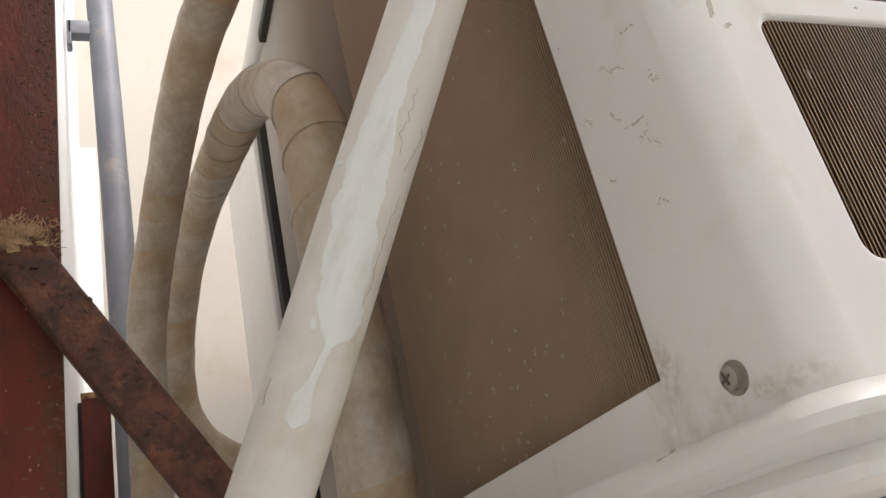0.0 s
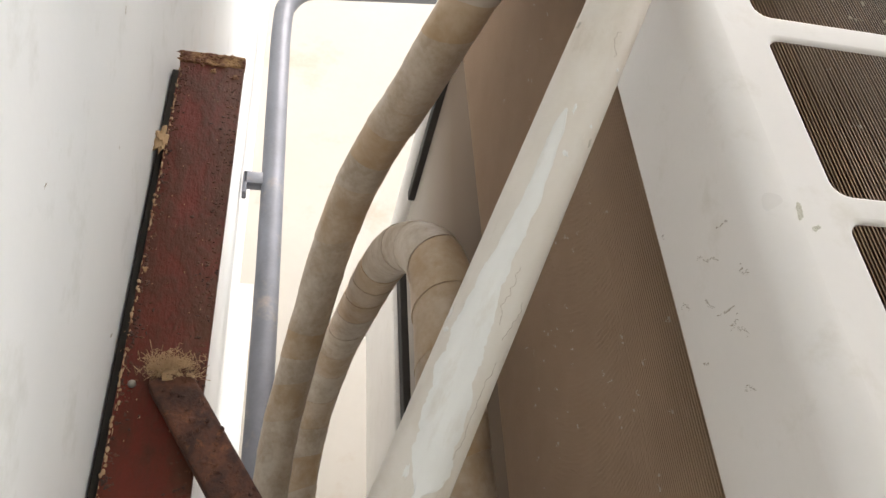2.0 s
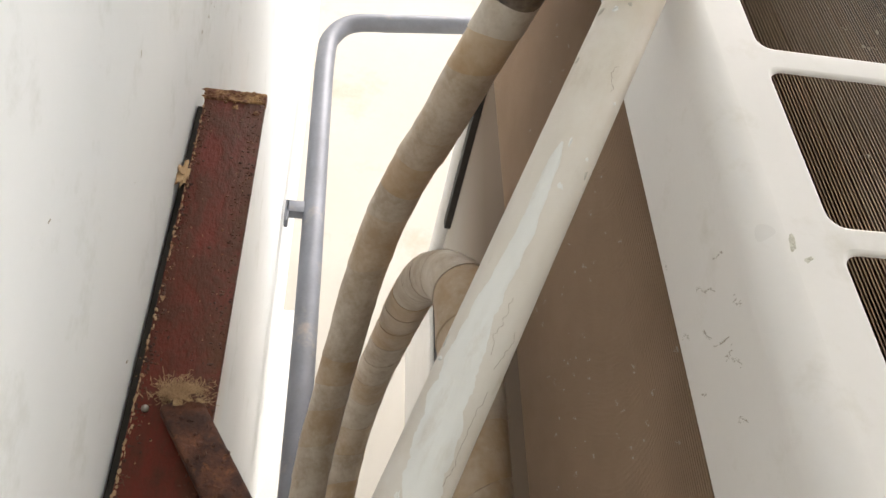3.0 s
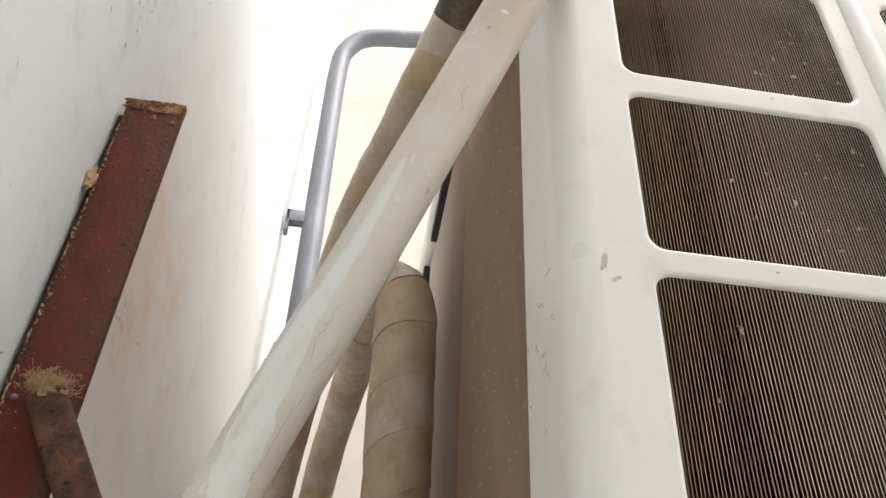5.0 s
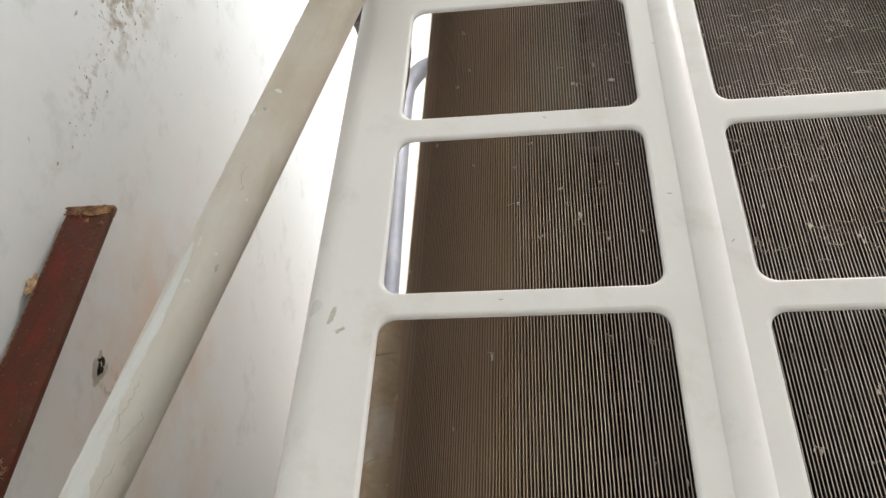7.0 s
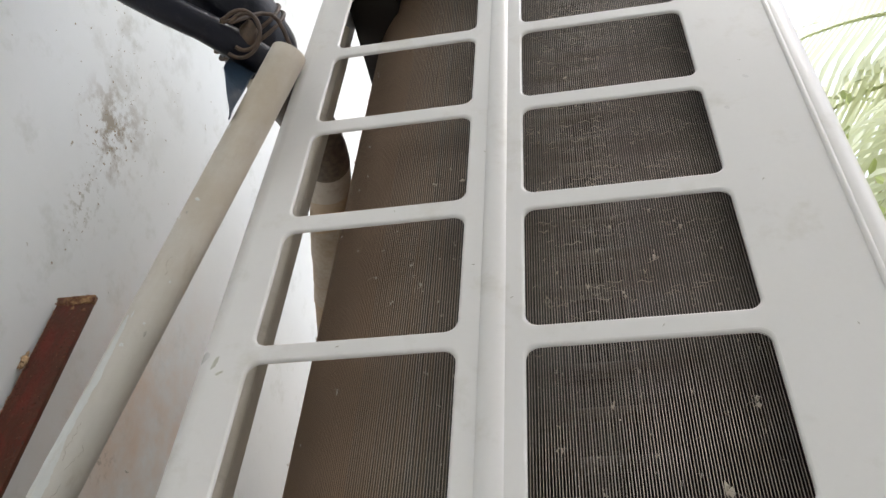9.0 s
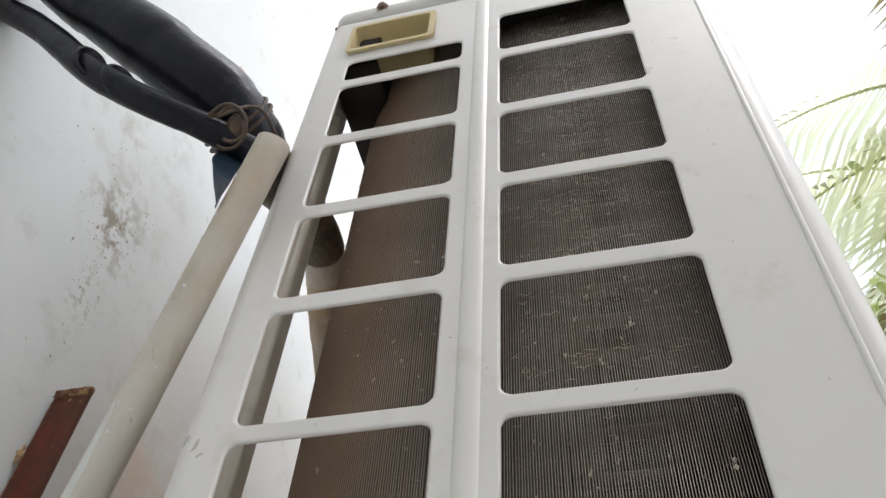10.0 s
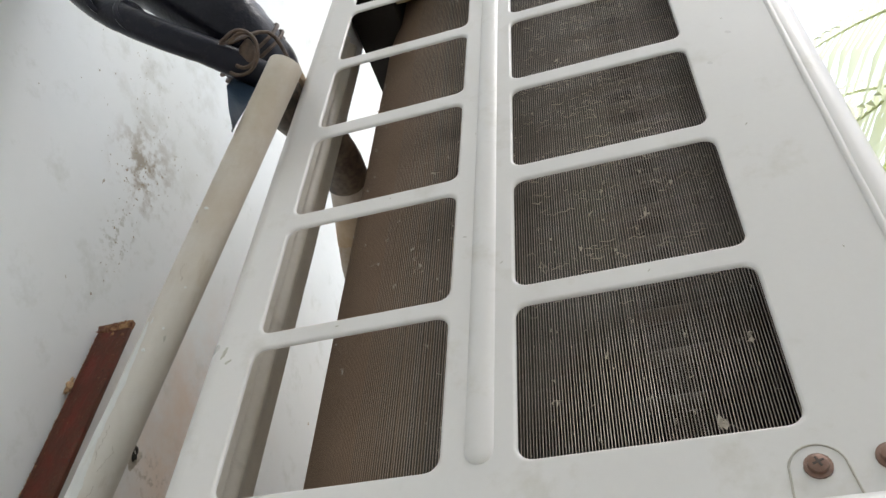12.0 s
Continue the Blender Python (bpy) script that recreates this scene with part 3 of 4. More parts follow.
def build_coil():
    rng = random.Random(4)
    flat = 0.392 - (COIL_X + BEND)
    arc = BEND * math.pi / 2
    total = flat + arc + 0.39 - (COIL_Y + BEND)
    # a near-black sheet standing in for the dark deep behind the fins
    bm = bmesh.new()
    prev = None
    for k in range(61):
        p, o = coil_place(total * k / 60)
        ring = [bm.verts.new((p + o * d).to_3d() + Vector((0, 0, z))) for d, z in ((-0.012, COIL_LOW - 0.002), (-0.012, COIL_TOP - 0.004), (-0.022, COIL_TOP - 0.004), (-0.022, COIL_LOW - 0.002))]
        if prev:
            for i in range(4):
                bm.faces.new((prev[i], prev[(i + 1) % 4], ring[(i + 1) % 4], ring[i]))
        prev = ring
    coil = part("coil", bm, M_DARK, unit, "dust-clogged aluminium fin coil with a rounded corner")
    # the round tubes that carry the fins
    bm = bmesh.new()
    line = []
    for k in range(56):
        p, o = coil_place(0.002 + (total - 0.004) * k / 55)
        line.append(p - o * 0.0095)
    sweep(bm, line, 0.0032, 12)
    first = part("tube", bm, M_COILTUBE, coil)
    for k in range(23):
        tube = first if k == 0 else new("tube", first.data)
        tube.parent = coil
        tube.location = (0, 0, COIL_LOW + 0.0105 + 0.021 * k)
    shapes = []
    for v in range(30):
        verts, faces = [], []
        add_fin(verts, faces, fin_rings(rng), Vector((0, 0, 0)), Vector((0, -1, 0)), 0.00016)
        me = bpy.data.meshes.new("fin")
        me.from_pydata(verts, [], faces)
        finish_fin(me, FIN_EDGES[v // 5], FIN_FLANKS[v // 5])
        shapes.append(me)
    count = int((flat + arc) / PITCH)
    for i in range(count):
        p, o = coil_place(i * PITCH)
        # steps from gap-dark flanks to dust-tan ones along the bend
        fin_tone = i * PITCH - flat + 0.008 + rng.uniform(-0.007, 0.007)
        f = new("fin", shapes[rng.randrange(5) + 5 * (5 if fin_tone > 0.105 + rng.uniform(-0.003, 0.003) else min(4, max(0, int(1 + fin_tone / 0.016))))])
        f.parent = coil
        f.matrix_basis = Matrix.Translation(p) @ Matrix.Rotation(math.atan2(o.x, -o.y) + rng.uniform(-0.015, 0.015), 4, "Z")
    verts, faces = [], []
    s = count * PITCH
    while s < total:
        p, o = coil_place(s)
        add_fin(verts, faces, fin_rings(rng), p, o, 0.00018)
        s += PITCH
    me = bpy.data.meshes.new("rear_fin_pack")
    me.from_pydata(verts, [], faces)
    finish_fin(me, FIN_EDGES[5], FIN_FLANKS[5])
    back = new("rear_fin_pack", me)
    back.parent = coil
    tagged(back, "close-set dusty brown fins", kind="stuff")
    return coil


build_side_panel()
build_rib()
build_case()
build_handle()
screw("screw", (0.3500, SIDE_Y, 1.538), (0, -1, 0), 0.0029, M_SCREW, unit)
screw("screw", (0.3690, SIDE_Y, 1.5385), (0, -1, 0), 0.0031, M_SCREW, unit)
screw("screw", (BACK_X, 0.1412, 1.537), (-1, 0, 0), 0.0030, M_GREYSCREW, unit)
screw("screw", (0.170, SIDE_Y - 0.002, 2.046), (0, -1, 0), 0.0036, M_SCREW, unit)
build_coil()


# ---- wall brackets ----
def build_bracket(y):
    b = thing("wall_bracket", (WALL_X, y, 1.47), "rusty red-oxide angle-iron wall bracket holding the unit", "bracket", "brackets under the unit")
    bm = bmesh.new()
    box(bm, WALL_X + 0.0034, -0.0130, y, y + 0.0035, 1.20, 1.748, 0.0006)
    under(part("upright", bm, M_RUST), b)
    # the leg on the wall, its black colour standing in for the shadow gap
    bm = bmesh.new()
    box(bm, WALL_X + 0.0004, WALL_X + 0.0038, y + 0.0036, y + 0.026, 1.20, 1.747, 0.0006)
    under(part("wall_flange", bm, M_DARK, None, "bracket flange coloured black for the shadow gap at the wall"), b)
    bm = bmesh.new()
    box(bm, WALL_X + 0.0030, -0.0128, y - 0.0003, y + 0.0038, 1.7482, 1.7545, 0.0008)
    under(part("cut_end", bm, M_RUSTEND, None, "flaking ochre saw-cut end"), b)
    bm = bmesh.new()
    box(bm, WALL_X + 0.0045, 0.45, y - 0.012, y + 0.013, 1.484, 1.488, 0.0006)
    box(bm, WALL_X + 0.0045, 0.45, y + 0.0042, y + 0.0077, 1.462, 1.4838, 0.0006)
    under(part("arm", bm, M_RUST), b)
    a, e = Vector((-0.0235, y - 0.0032, 1.6085)), Vector((0.0655, y - 0.0032, 1.4660))
    d = (e - a).normalized()
    bm = bmesh.new()
    box(bm, -0.0062, 0.0062, -0.003, 0.003, 0, (e - a).length, 0.0012, 3)
    turn = Matrix((d.cross(Vector((0, 1, 0))) * -1, Vector((0, 1, 0)), d)).transposed().to_4x4()
    bm.transform(Matrix.Translation(a) @ turn)
    under(part("brace", bm, M_BRACE), b)
    bm = bmesh.new()
    bmesh.ops.create_uvsphere(bm, u_segments=14, v_segments=8, radius=0.0012)
    bm.transform(Matrix.Translation((-0.0335, y - 0.0008, 1.607)))
    under(part("bolt", bm, M_GREYSCREW, None, "bare metal bolt head"), b)
    return b


bracket = build_bracket(0.2035)
build_bracket(0.78)

# ---- drain pipe ----
PIPE_A, PIPE_B, PIPE_R = Vector((0.0127, 0.1960, 1.497)), Vector((0.1459, 0.0825, 1.7983)), 0.0095


def build_pipe():
    d = (PIPE_B - PIPE_A).normalized()
    long = (PIPE_B - PIPE_A).length
    pose_m = Matrix.Translation(PIPE_A) @ d.to_track_quat("Z", "X").to_matrix().to_4x4()
    bm = bmesh.new()
    sections = [(PIPE_R, long * k / 40) for k in range(41)] + [(PIPE_R - 0.0004, long + 0.0006), (PIPE_R - 0.0022, long + 0.0006), (PIPE_R - 0.0024, long - 0.05)]
    rings = []
    for r, z in sections:
        rings.append([bm.verts.new((math.cos(a) * r * (1 + 0.008 * noise.noise(Vector((z * 30, math.cos(a), math.sin(a))))),
                                    math.sin(a) * r, z)) for a in (2 * math.pi * k / 40 for k in range(40))])
    for a, b in zip(rings, rings[1:]):
        for i in range(40):
            bm.faces.new((a[i], a[(i + 1) % 40], b[(i + 1) % 40], b[i]))
    bm.faces.new(rings[0])
    p = part("drain_pipe", bm, M_PVC)
    p.matrix_world = pose_m
    return tagged(p, "aged white PVC pipe with paint runs leaning on the unit", "pipe")


pipe = build_pipe()

# ---- hoses ----
def track(points, steps=24):
    """Dense places and cross axes along a way, and a lookup by length."""
    path = smooth_path(points, steps)
    up = Vector((0.31, 0.2, 0.93))
    rows, way = [], 0.0
    for i, q in enumerate(path):
        d = (path[min(i + 1, len(path) - 1)] - path[max(i - 1, 0)]).normalized()
        up = (up - d * up.dot(d)).normalized()
        if i:
            way += (q - path[i - 1]).length
        rows.append((way, q, up.copy(), d.cross(up)))

    def at(w):
        w = min(max(w, 0.0), way)
        lo, hi = 0, len(rows) - 1
        while hi - lo > 1:
            mid = (lo + hi) // 2
            lo, hi = (mid, hi) if rows[mid][0] <= w else (lo, mid)
        a, b = rows[lo], rows[hi]
        f = (w - a[0]) / max(b[0] - a[0], 1e-9)
        return a[1].lerp(b[1], f), a[2].lerp(b[2], f).normalized(), a[3].lerp(b[3], f).normalized()
    return at, way


def hose(points, girth, pitch, seed, label, lump=0.06, black=0.0):
    """A hose in overlapping turns of tape, each turn a strip of its own; girth gives the radius along the way."""
    rng = random.Random(seed)
    at, way = track(points)
    h = thing("insulated_hose", points[0], label, "hose")

    def skin(w, th, lift):
        p, a, b = at(w)
        lumps = noise.noise(Vector((w * 24 + seed, math.cos(th) * 0.9, math.sin(th) * 0.9)))
        fine = noise.noise(Vector((w * 130 + seed, math.cos(th) * 3.5, math.sin(th) * 3.5)))
        r = girth(w) * (1 + lump * lumps + 0.018 * fine + lift)
        return p + (a * math.cos(th) + b * math.sin(th)) * r

    bm = bmesh.new()
    seg, n = 20, int(way / 0.012)
    rings = [[bm.verts.new(skin(way * i / n, 2 * math.pi * k / seg, -0.06)) for k in range(seg)] for i in range(n + 1)]
    for r0, r1 in zip(rings, rings[1:]):
        for k in range(seg):
            bm.faces.new((r0[k], r0[(k + 1) % seg], r1[(k + 1) % seg], r1[k]))
    bm.faces.new(rings[0])
    bm.faces.new(rings[-1])
    part("core", bm, M_TAPE, h)
    turns, seg, rows = int(way / pitch), 30, 6
    for t in range(turns):
        bm = bmesh.new()
        grid, skew, edge = [], rng.uniform(0.75, 1.25), rng.uniform(0.02, 0.05)
        for k in range(seg + 1):
            th = 2 * math.pi * k / seg
            col = []
            for v in range(-1, rows + 1):
                f = max(v, 0) / rows
                w = (t + skew * th / (2 * math.pi) + f * 1.5) * pitch
                lift = edge * (1 - f) ** 1.5 - (edge + 0.06 if v < 0 else 0) - 0.05 * max(0, f - 0.7)
                col.append(bm.verts.new(skin(w + 0.0012 * math.sin(th * 2 + t), th, lift)))
            grid.append(col)
        for a, b in zip(grid, grid[1:]):
            for v in range(rows + 1):
                bm.faces.new((a[v], b[v], b[v + 1], a[v + 1]))
        part("tape_turn", bm, M_TAPEDARK if way - black < t * pitch < way - 0.4 * black else M_TAPE, h, crease=32)
    return h


hose(((0.112, 0.39, 1.45), (0.106, 0.365, 1.56), (0.102, 0.355, 1.68), (0.100, 0.354, 1.755), (0.094, 0.375, 1.792), (0.086, 0.44, 1.832),
      (0.080, 0.54, 1.858), (0.066, 0.65, 1.858), (0.052, 0.73, 1.815), (0.046, 0.76, 1.75), (0.055, 0.77, 1.705), (0.085, 0.775, 1.675), (0.127, 0.78, 1.66)),
     lambda w: 0.0180 - 0.0018 * min(1, max(0, (w - 0.31) / 0.10)), 0.034, 3, "grey-beige tape-wrapped hose bent over in a tight loop", 0.05)
hose(((0.015, 0.64, 1.30), (0.015, 0.642, 1.607), (0.0175, 0.636, 1.738), (0.032, 0.569, 1.818), (0.056, 0.435, 1.876), (0.089, 0.305, 1.88), (0.113, 0.215, 1.883),
      (0.1130, 0.16, 1.862), (0.1135, 0.125, 1.842), (0.1150, 0.098, 1.837)),
     lambda w: 0.0140 + 0.0010 * min(1, w / 0.5), 0.028, 9, "grey-brown tape-wrapped refrigerant hose rising behind the unit", 0.05, 0.165)

bundle = thing("pipe_bundle", (0.119, 0.09, 1.838), "black foam-wrapped pipe bundle tied with wire, running to the wall", "pipe bundle")
bm = bmesh.new()
sweep(bm, smooth_path(((0.1155, 0.101, 1.8362), (0.1150, 0.094, 1.8365), (0.104, 0.072, 1.847), (0.068, 0.047, 1.873), (0.027, 0.024, 1.905), (-0.012, -0.001, 1.937), (-0.066, -0.028, 1.972)), 16),
      taped(0.0205, 0.05, 5, 0.6, 0.06), 28)
sleeve = under(part("foam_sleeve", bm, M_FOAM, crease=60), bundle)
bm = bmesh.new()
sweep(bm, smooth_path(((0.128, 0.093, 1.809), (0.103, 0.070, 1.812), (0.077, 0.053, 1.818), (0.043, 0.037, 1.837), (0.0, 0.022, 1.879), (-0.060, 0.008, 1.930)), 16), taped(0.0082, 0.05, 7, 0.6, 0.10), 18)
under(part("drain_hose", bm, M_FOAM, crease=60), bundle)
for w, c in ((0.0075, (0.043, 0.033, 1.839)), (0.006, (0.060, 0.043, 1.829))):
    bm = bmesh.new()
    ring = [Vector(c) + Vector((0.35 * math.cos(a), 0.75 * math.cos(a), math.sin(a))) * 0.0105 for a in (2 * math.pi * k / 24 for k in range(25))]
    sweep(bm, ring, lambda s, th: 0.0016 + 0.0008 * abs(math.cos(th)), 8)
    under(part("cable_tie", bm, M_FOAM), bundle)


def build_wire():
    """Rusty tie wire: two turns round the sleeve and a loose curl in front."""
    bm = bmesh.new()
    c, d = Vector((0.1120, 0.088, 1.8390)), Vector((0.30, 0.94, -0.15)).normalized()
    a = (Vector((0, 0, 1)) - d * d.z).normalized()
    b = d.cross(a)
    pts = []
    for k in range(60):
        t = 2 * math.pi * 2.1 * k / 59
        pts.append(c + d * (0.010 * k / 59 - 0.004) + (a * math.cos(t) + b * math.sin(t)) * (0.0222 + 0.0006 * math.sin(3 * t)))
    sweep(bm, pts, 0.0012, 8)
    u, v = Vector((0.955, 0.297, 0.0)), Vector((0.232, -0.745, 0.639))
    for off, rr, lift in ((0.0, 0.0122, 0.0), (0.002, 0.0095, 0.0022)):
        e = Vector((0.1205 + off, 0.072, 1.8070 + off)) + Vector((0.19, -0.2, -0.42)) * lift
        curl = [e + (u * math.cos(t) * 0.85 + v * math.sin(t)) * rr for t in (0.3 * k + 4.2 for k in range(17))]
        sweep(bm, smooth_path(curl + [Vector((0.1325, 0.074, 1.828)), Vector((0.141, 0.092, 1.818))], 4), 0.0011, 8)
    blob_core = bmesh.ops.create_icosphere(bm, subdivisions=2, radius=1)
    for w in blob_core["verts"]:
        w.co = Vector((0.123, 0.075, 1.811)) + (u * w.co.x * 0.005 + v * w.co.y * 0.008 + Vector((0.38, -0.4, -0.83)) * w.co.z * 0.003) * (1 + 0.4 * noise.noise(w.co * 2))
    return under(part("tie_wire", bm, M_WIRE, None, "curled rusty brown tie wire"), bundle)


def ribbon(name, spine, wide, mat, parent, label=""):
    """A soft strip with a little thickness that twists as it hangs."""
    bm = bmesh.new()
    pts = smooth_path(spine, 8)
    rows = []
    for i, q in enumerate(pts):
        t = i / (len(pts) - 1)
        side = Vector((math.cos(0.5 + 1.4 * t), 0.6 * math.sin(0.5 + 1.4 * t), 0.25 * math.sin(9 * t))) * wide * (1 - 0.45 * t ** 3) / 2
        out = Vector((0.1, -0.0008, 0)).normalized() * 0 + Vector((0, -0.0006, 0))
        fold = Vector((0, -0.002 * math.sin(12 * t), 0))
        rows.append([bm.verts.new(c) for c in (q - side + out, q + fold + out, q + side + out, q + side - out, q + fold - out, q - side - out)])
    for r0, r1 in zip(rows, rows[1:]):
        for k in range(6):
            bm.faces.new((r0[k], r0[(k + 1) % 6], r1[(k + 1) % 6], r1[k]))
    bm.faces.new(rows[0])
    bm.faces.new(rows[-1])
    return under(part(name, bm, mat, None, label), parent)


build_wire()
ribbon("loose_strip", ((0.114, 0.093, 1.818), (0.115, 0.089, 1.800), (0.116, 0.088, 1.785), (0.119, 0.087, 1.770), (0.122, 0.087, 1.755)), 0.019, M_STRIP, bundle, "torn blue-black plastic tape end")
bm = bmesh.new()
sweep(bm, smooth_path(((0.112, 0.066, 1.866), (0.119, 0.077, 1.858), (0.127, 0.098, 1.848), (0.127, 0.125, 1.850)), 8), taped(0.0042, 0.02, 8, 1.0, 0.25), 12)
under(part("tape_end", bm, M_TAPE, None, "pale grimy tape end"), bundle)

# ---- tube frame on the wall ----
hoop = thing("metal_hoop", (0.0, 0.745, 2.4), "weathered grey steel tube hoop fixed to the wall", "tube frame")
bm = bmesh.new()
sweep(bm, smooth_path(((0.004, 0.745, 0.0), (0.004, 0.745, 1.2), (0.003, 0.745, 1.831), (-0.0065, 0.745, 2.293), (-0.0085, 0.745, 2.442), (-0.002, 0.745, 2.491), (0.0275, 0.745, 2.527), (0.099, 0.745, 2.541), (0.22, 0.745, 2.560)), 12), 0.0138, 16)
under(part("tube", bm, M_TUBE), hoop)
bm = bmesh.new()
box(bm, -0.0370, -0.012, 0.738, 0.752, 2.139, 2.157, 0.001)
box(bm, -0.0380, -0.0330, 0.738, 0.752, 2.124, 2.157, 0.001)
under(part("stub", bm, M_TUBE), hoop)


# ---- palms ----
def build_palm(x, y, high, seed, fronds=16, long=2.6):
    rng = random.Random(seed)
    p = thing("palm_tree", (x, y, 0), "green coconut palm with drooping fronds in the garden", "tree", "garden palms")
    bm = bmesh.new()
    path = smooth_path([(x + 0.15 * math.sin(k * 0.8), y + 0.1 * k / 6, high * k / 6) for k in range(7)], 6)
    sweep(bm, path, lambda s, th: 0.16 - 0.06 * s / high + 0.008 * math.sin(s * 40), 14)
    under(part("trunk", bm, M_TRUNK), p)
    top = path[-1]
    for k in range(fronds):
        az, el = 2 * math.pi * k / fronds + rng.uniform(-0.2, 0.2), rng.uniform(-0.2, 1.1)
        h = Vector((math.cos(az), math.sin(az), 0))
        spine = []
        for i in range(15):
            t = i / 14
            spine.append(top + h * (long * t * math.cos(el * (1 - t * 0.4))) + Vector((0, 0, long * (t * math.sin(el) - 0.75 * t * t))))
        bm = bmesh.new()
        sweep(bm, spine, lambda s, th: 0.022 * (1 - 0.8 * s / long), 6)
        side = h.cross(Vector((0, 0, 1)))
        for i in range(2, 60):
            t = i / 60
            j = min(int(t * 14), 13)
            q = spine[j].lerp(spine[j + 1], t * 14 - j)
            d = (spine[j + 1] - spine[j]).normalized()
            ln = 0.75 * math.sin(math.pi * (0.12 + 0.86 * t)) * rng.uniform(0.8, 1.1)
            for sgn in (1, -1):
                w = (side * sgn * 0.75 + d * 0.5 + Vector((0, 0, -0.25 - rng.uniform(0, 0.3)))).normalized()
                a, b = q + d * 0.016, q - d * 0.016
                mid = q + w * ln * 0.5 + Vector((0, 0, 0.03))
                tip = q + w * ln + Vector((0, 0, -0.12 * ln))
                v = [bm.verts.new(c) for c in (a, b, mid - d * 0.022, mid + d * 0.022, tip)]
                bm.faces.new((v[0], v[1], v[2], v[3]))
                bm.faces.new((v[3], v[2], v[4]))
        under(part("frond", bm, M_DRYLEAF if k % 4 == 1 else M_LEAF), p)


def build_tree(x, y, high, wide, seed, leaves=900):
    """A small broad-leaved tree: a forked trunk and clumps of folded leaves with gaps between."""
    rng = random.Random(seed)
    p = thing("leafy_tree", (x, y, 0), "broad-leaved green tree in the sunlit garden", "tree")
    bm = bmesh.new()
    tips = []
    sweep(bm, smooth_path([(x, y, 0), (x + 0.1, y, high * 0.35), (x, y + 0.1, high * 0.7)], 6), lambda s, th: 0.10 - 0.05 * s / high, 10)
    for k in range(9):
        az, up = 2 * math.pi * k / 9 + rng.uniform(-0.3, 0.3), rng.uniform(0.1, 1.0)
        end = Vector((x + wide * math.cos(az) * rng.uniform(0.5, 1), y + wide * math.sin(az) * rng.uniform(0.5, 1), high * 0.72 + wide * up))
        mid = Vector((x, y + 0.1, high * 0.7)).lerp(end, 0.5) + Vector((0, 0, 0.15))
        sweep(bm, smooth_path([(x, y + 0.1, high * 0.68), mid, end], 6), lambda s, th: max(0.006, 0.035 - 0.02 * s), 6)
        tips += [end, mid]
    under(part("trunk", bm, M_TRUNK), p)
    bm = bmesh.new()
    for k in range(leaves):
        c = rng.choice(tips) + Vector((rng.gauss(0, 0.28), rng.gauss(0, 0.28), rng.gauss(0, 0.22)))
        a = Vector((rng.uniform(-1, 1), rng.uniform(-1, 1), rng.uniform(-0.9, 0.3))).normalized()
        b = a.cross(Vector((rng.uniform(-1, 1), rng.uniform(-1, 1), 1))).normalized()
        n, ll = a.cross(b), rng.uniform(0.07, 0.14)
        v = [bm.verts.new(c + a * ll * u + b * ll * w + n * ll * d) for u, w, d in ((0, 0, 0), (0.35, 0.22, 0.06), (0.8, 0.15, 0.05), (1, 0, -0.05), (0.8, -0.15, 0.05), (0.35, -0.22, 0.06))]
        bm.faces.new((v[0], v[1], v[2], v[3]))
        bm.faces.new((v[0], v[3], v[4], v[5]))
    tagged(under(part("crown", bm, M_BROAD), p), kind="stuff")


build_tree(2.35, 2.15, 5.2, 0.75, 31)
build_palm(2.3, 3.6, 4.6, 11)
build_palm(4.6, 5.2, 6.5, 12)
build_palm(3.4, 2.6, 5.2, 13, 14)
build_palm(3.3, 3.4, 5.0, 14, 18)


# ---- small marks and dirt ----
def blob(bm, centre, axes, seed, rough=0.45, sub=2):
    """A lumpy closed body."""
    r = bmesh.ops.create_icosphere(bm, subdivisions=sub, radius=1)
    for v in r["verts"]:
        k = 1 + rough * (noise.noise(v.co * 1.7 + Vector((seed, seed * 0.7, 0))) + 0.7 * noise.noise(v.co * 4.5 + Vector((seed * 1.3, 0, seed))))
        v.co = Vector(centre) + Vector(axes[0]) * v.co.x * k + Vector(axes[1]) * v.co.y * k + Vector(axes[2]) * v.co.z * k


def scuff(place, normal, long, wide, turn, seed, parent, mat=M_MARK, name="scuff"):
    """A ragged smear a hair proud of the surface that it lies on."""
    n = Vector(normal)
    up = Vector((0, 0, 1))
    side = up.cross(n)
    a, b = side * math.cos(turn) + up * math.sin(turn), up * math.cos(turn) - side * math.sin(turn)
    bm = bmesh.new()
    blob(bm, place, (a * long * 0.42, b * wide * 0.27, n * 0.00010), seed, 1.1, 3)
    return part(name, bm, mat, parent)


def scratch(place, normal, long, wide, turn, seed):
    """A broken rubbed line of grime crumbs on the enamel."""
    rng = random.Random(seed + 300)
    n, up = Vector(normal), Vector((0, 0, 1))
    side = up.cross(n)
    a, b = side * math.cos(turn) + up * math.sin(turn), up * math.cos(turn) - side * math.sin(turn)
    bm = bmesh.new()
    for k in range(int(long / 0.00022)):
        t = rng.uniform(-0.5, 0.5)
        lift = wide * (0.8 * math.sin(t * 5 + seed) * 0.5 + rng.gauss(0, 0.25))
        blob(bm, Vector(place) + a * long * t + b * lift, (a * rng.uniform(0.00012, 0.0006), b * rng.uniform(0.00006, 0.00016), n * 0.00006), seed * 7 + k, 1.0, 1)
    tagged(part("scuff", bm, M_GRIME, unit), kind="stuff")


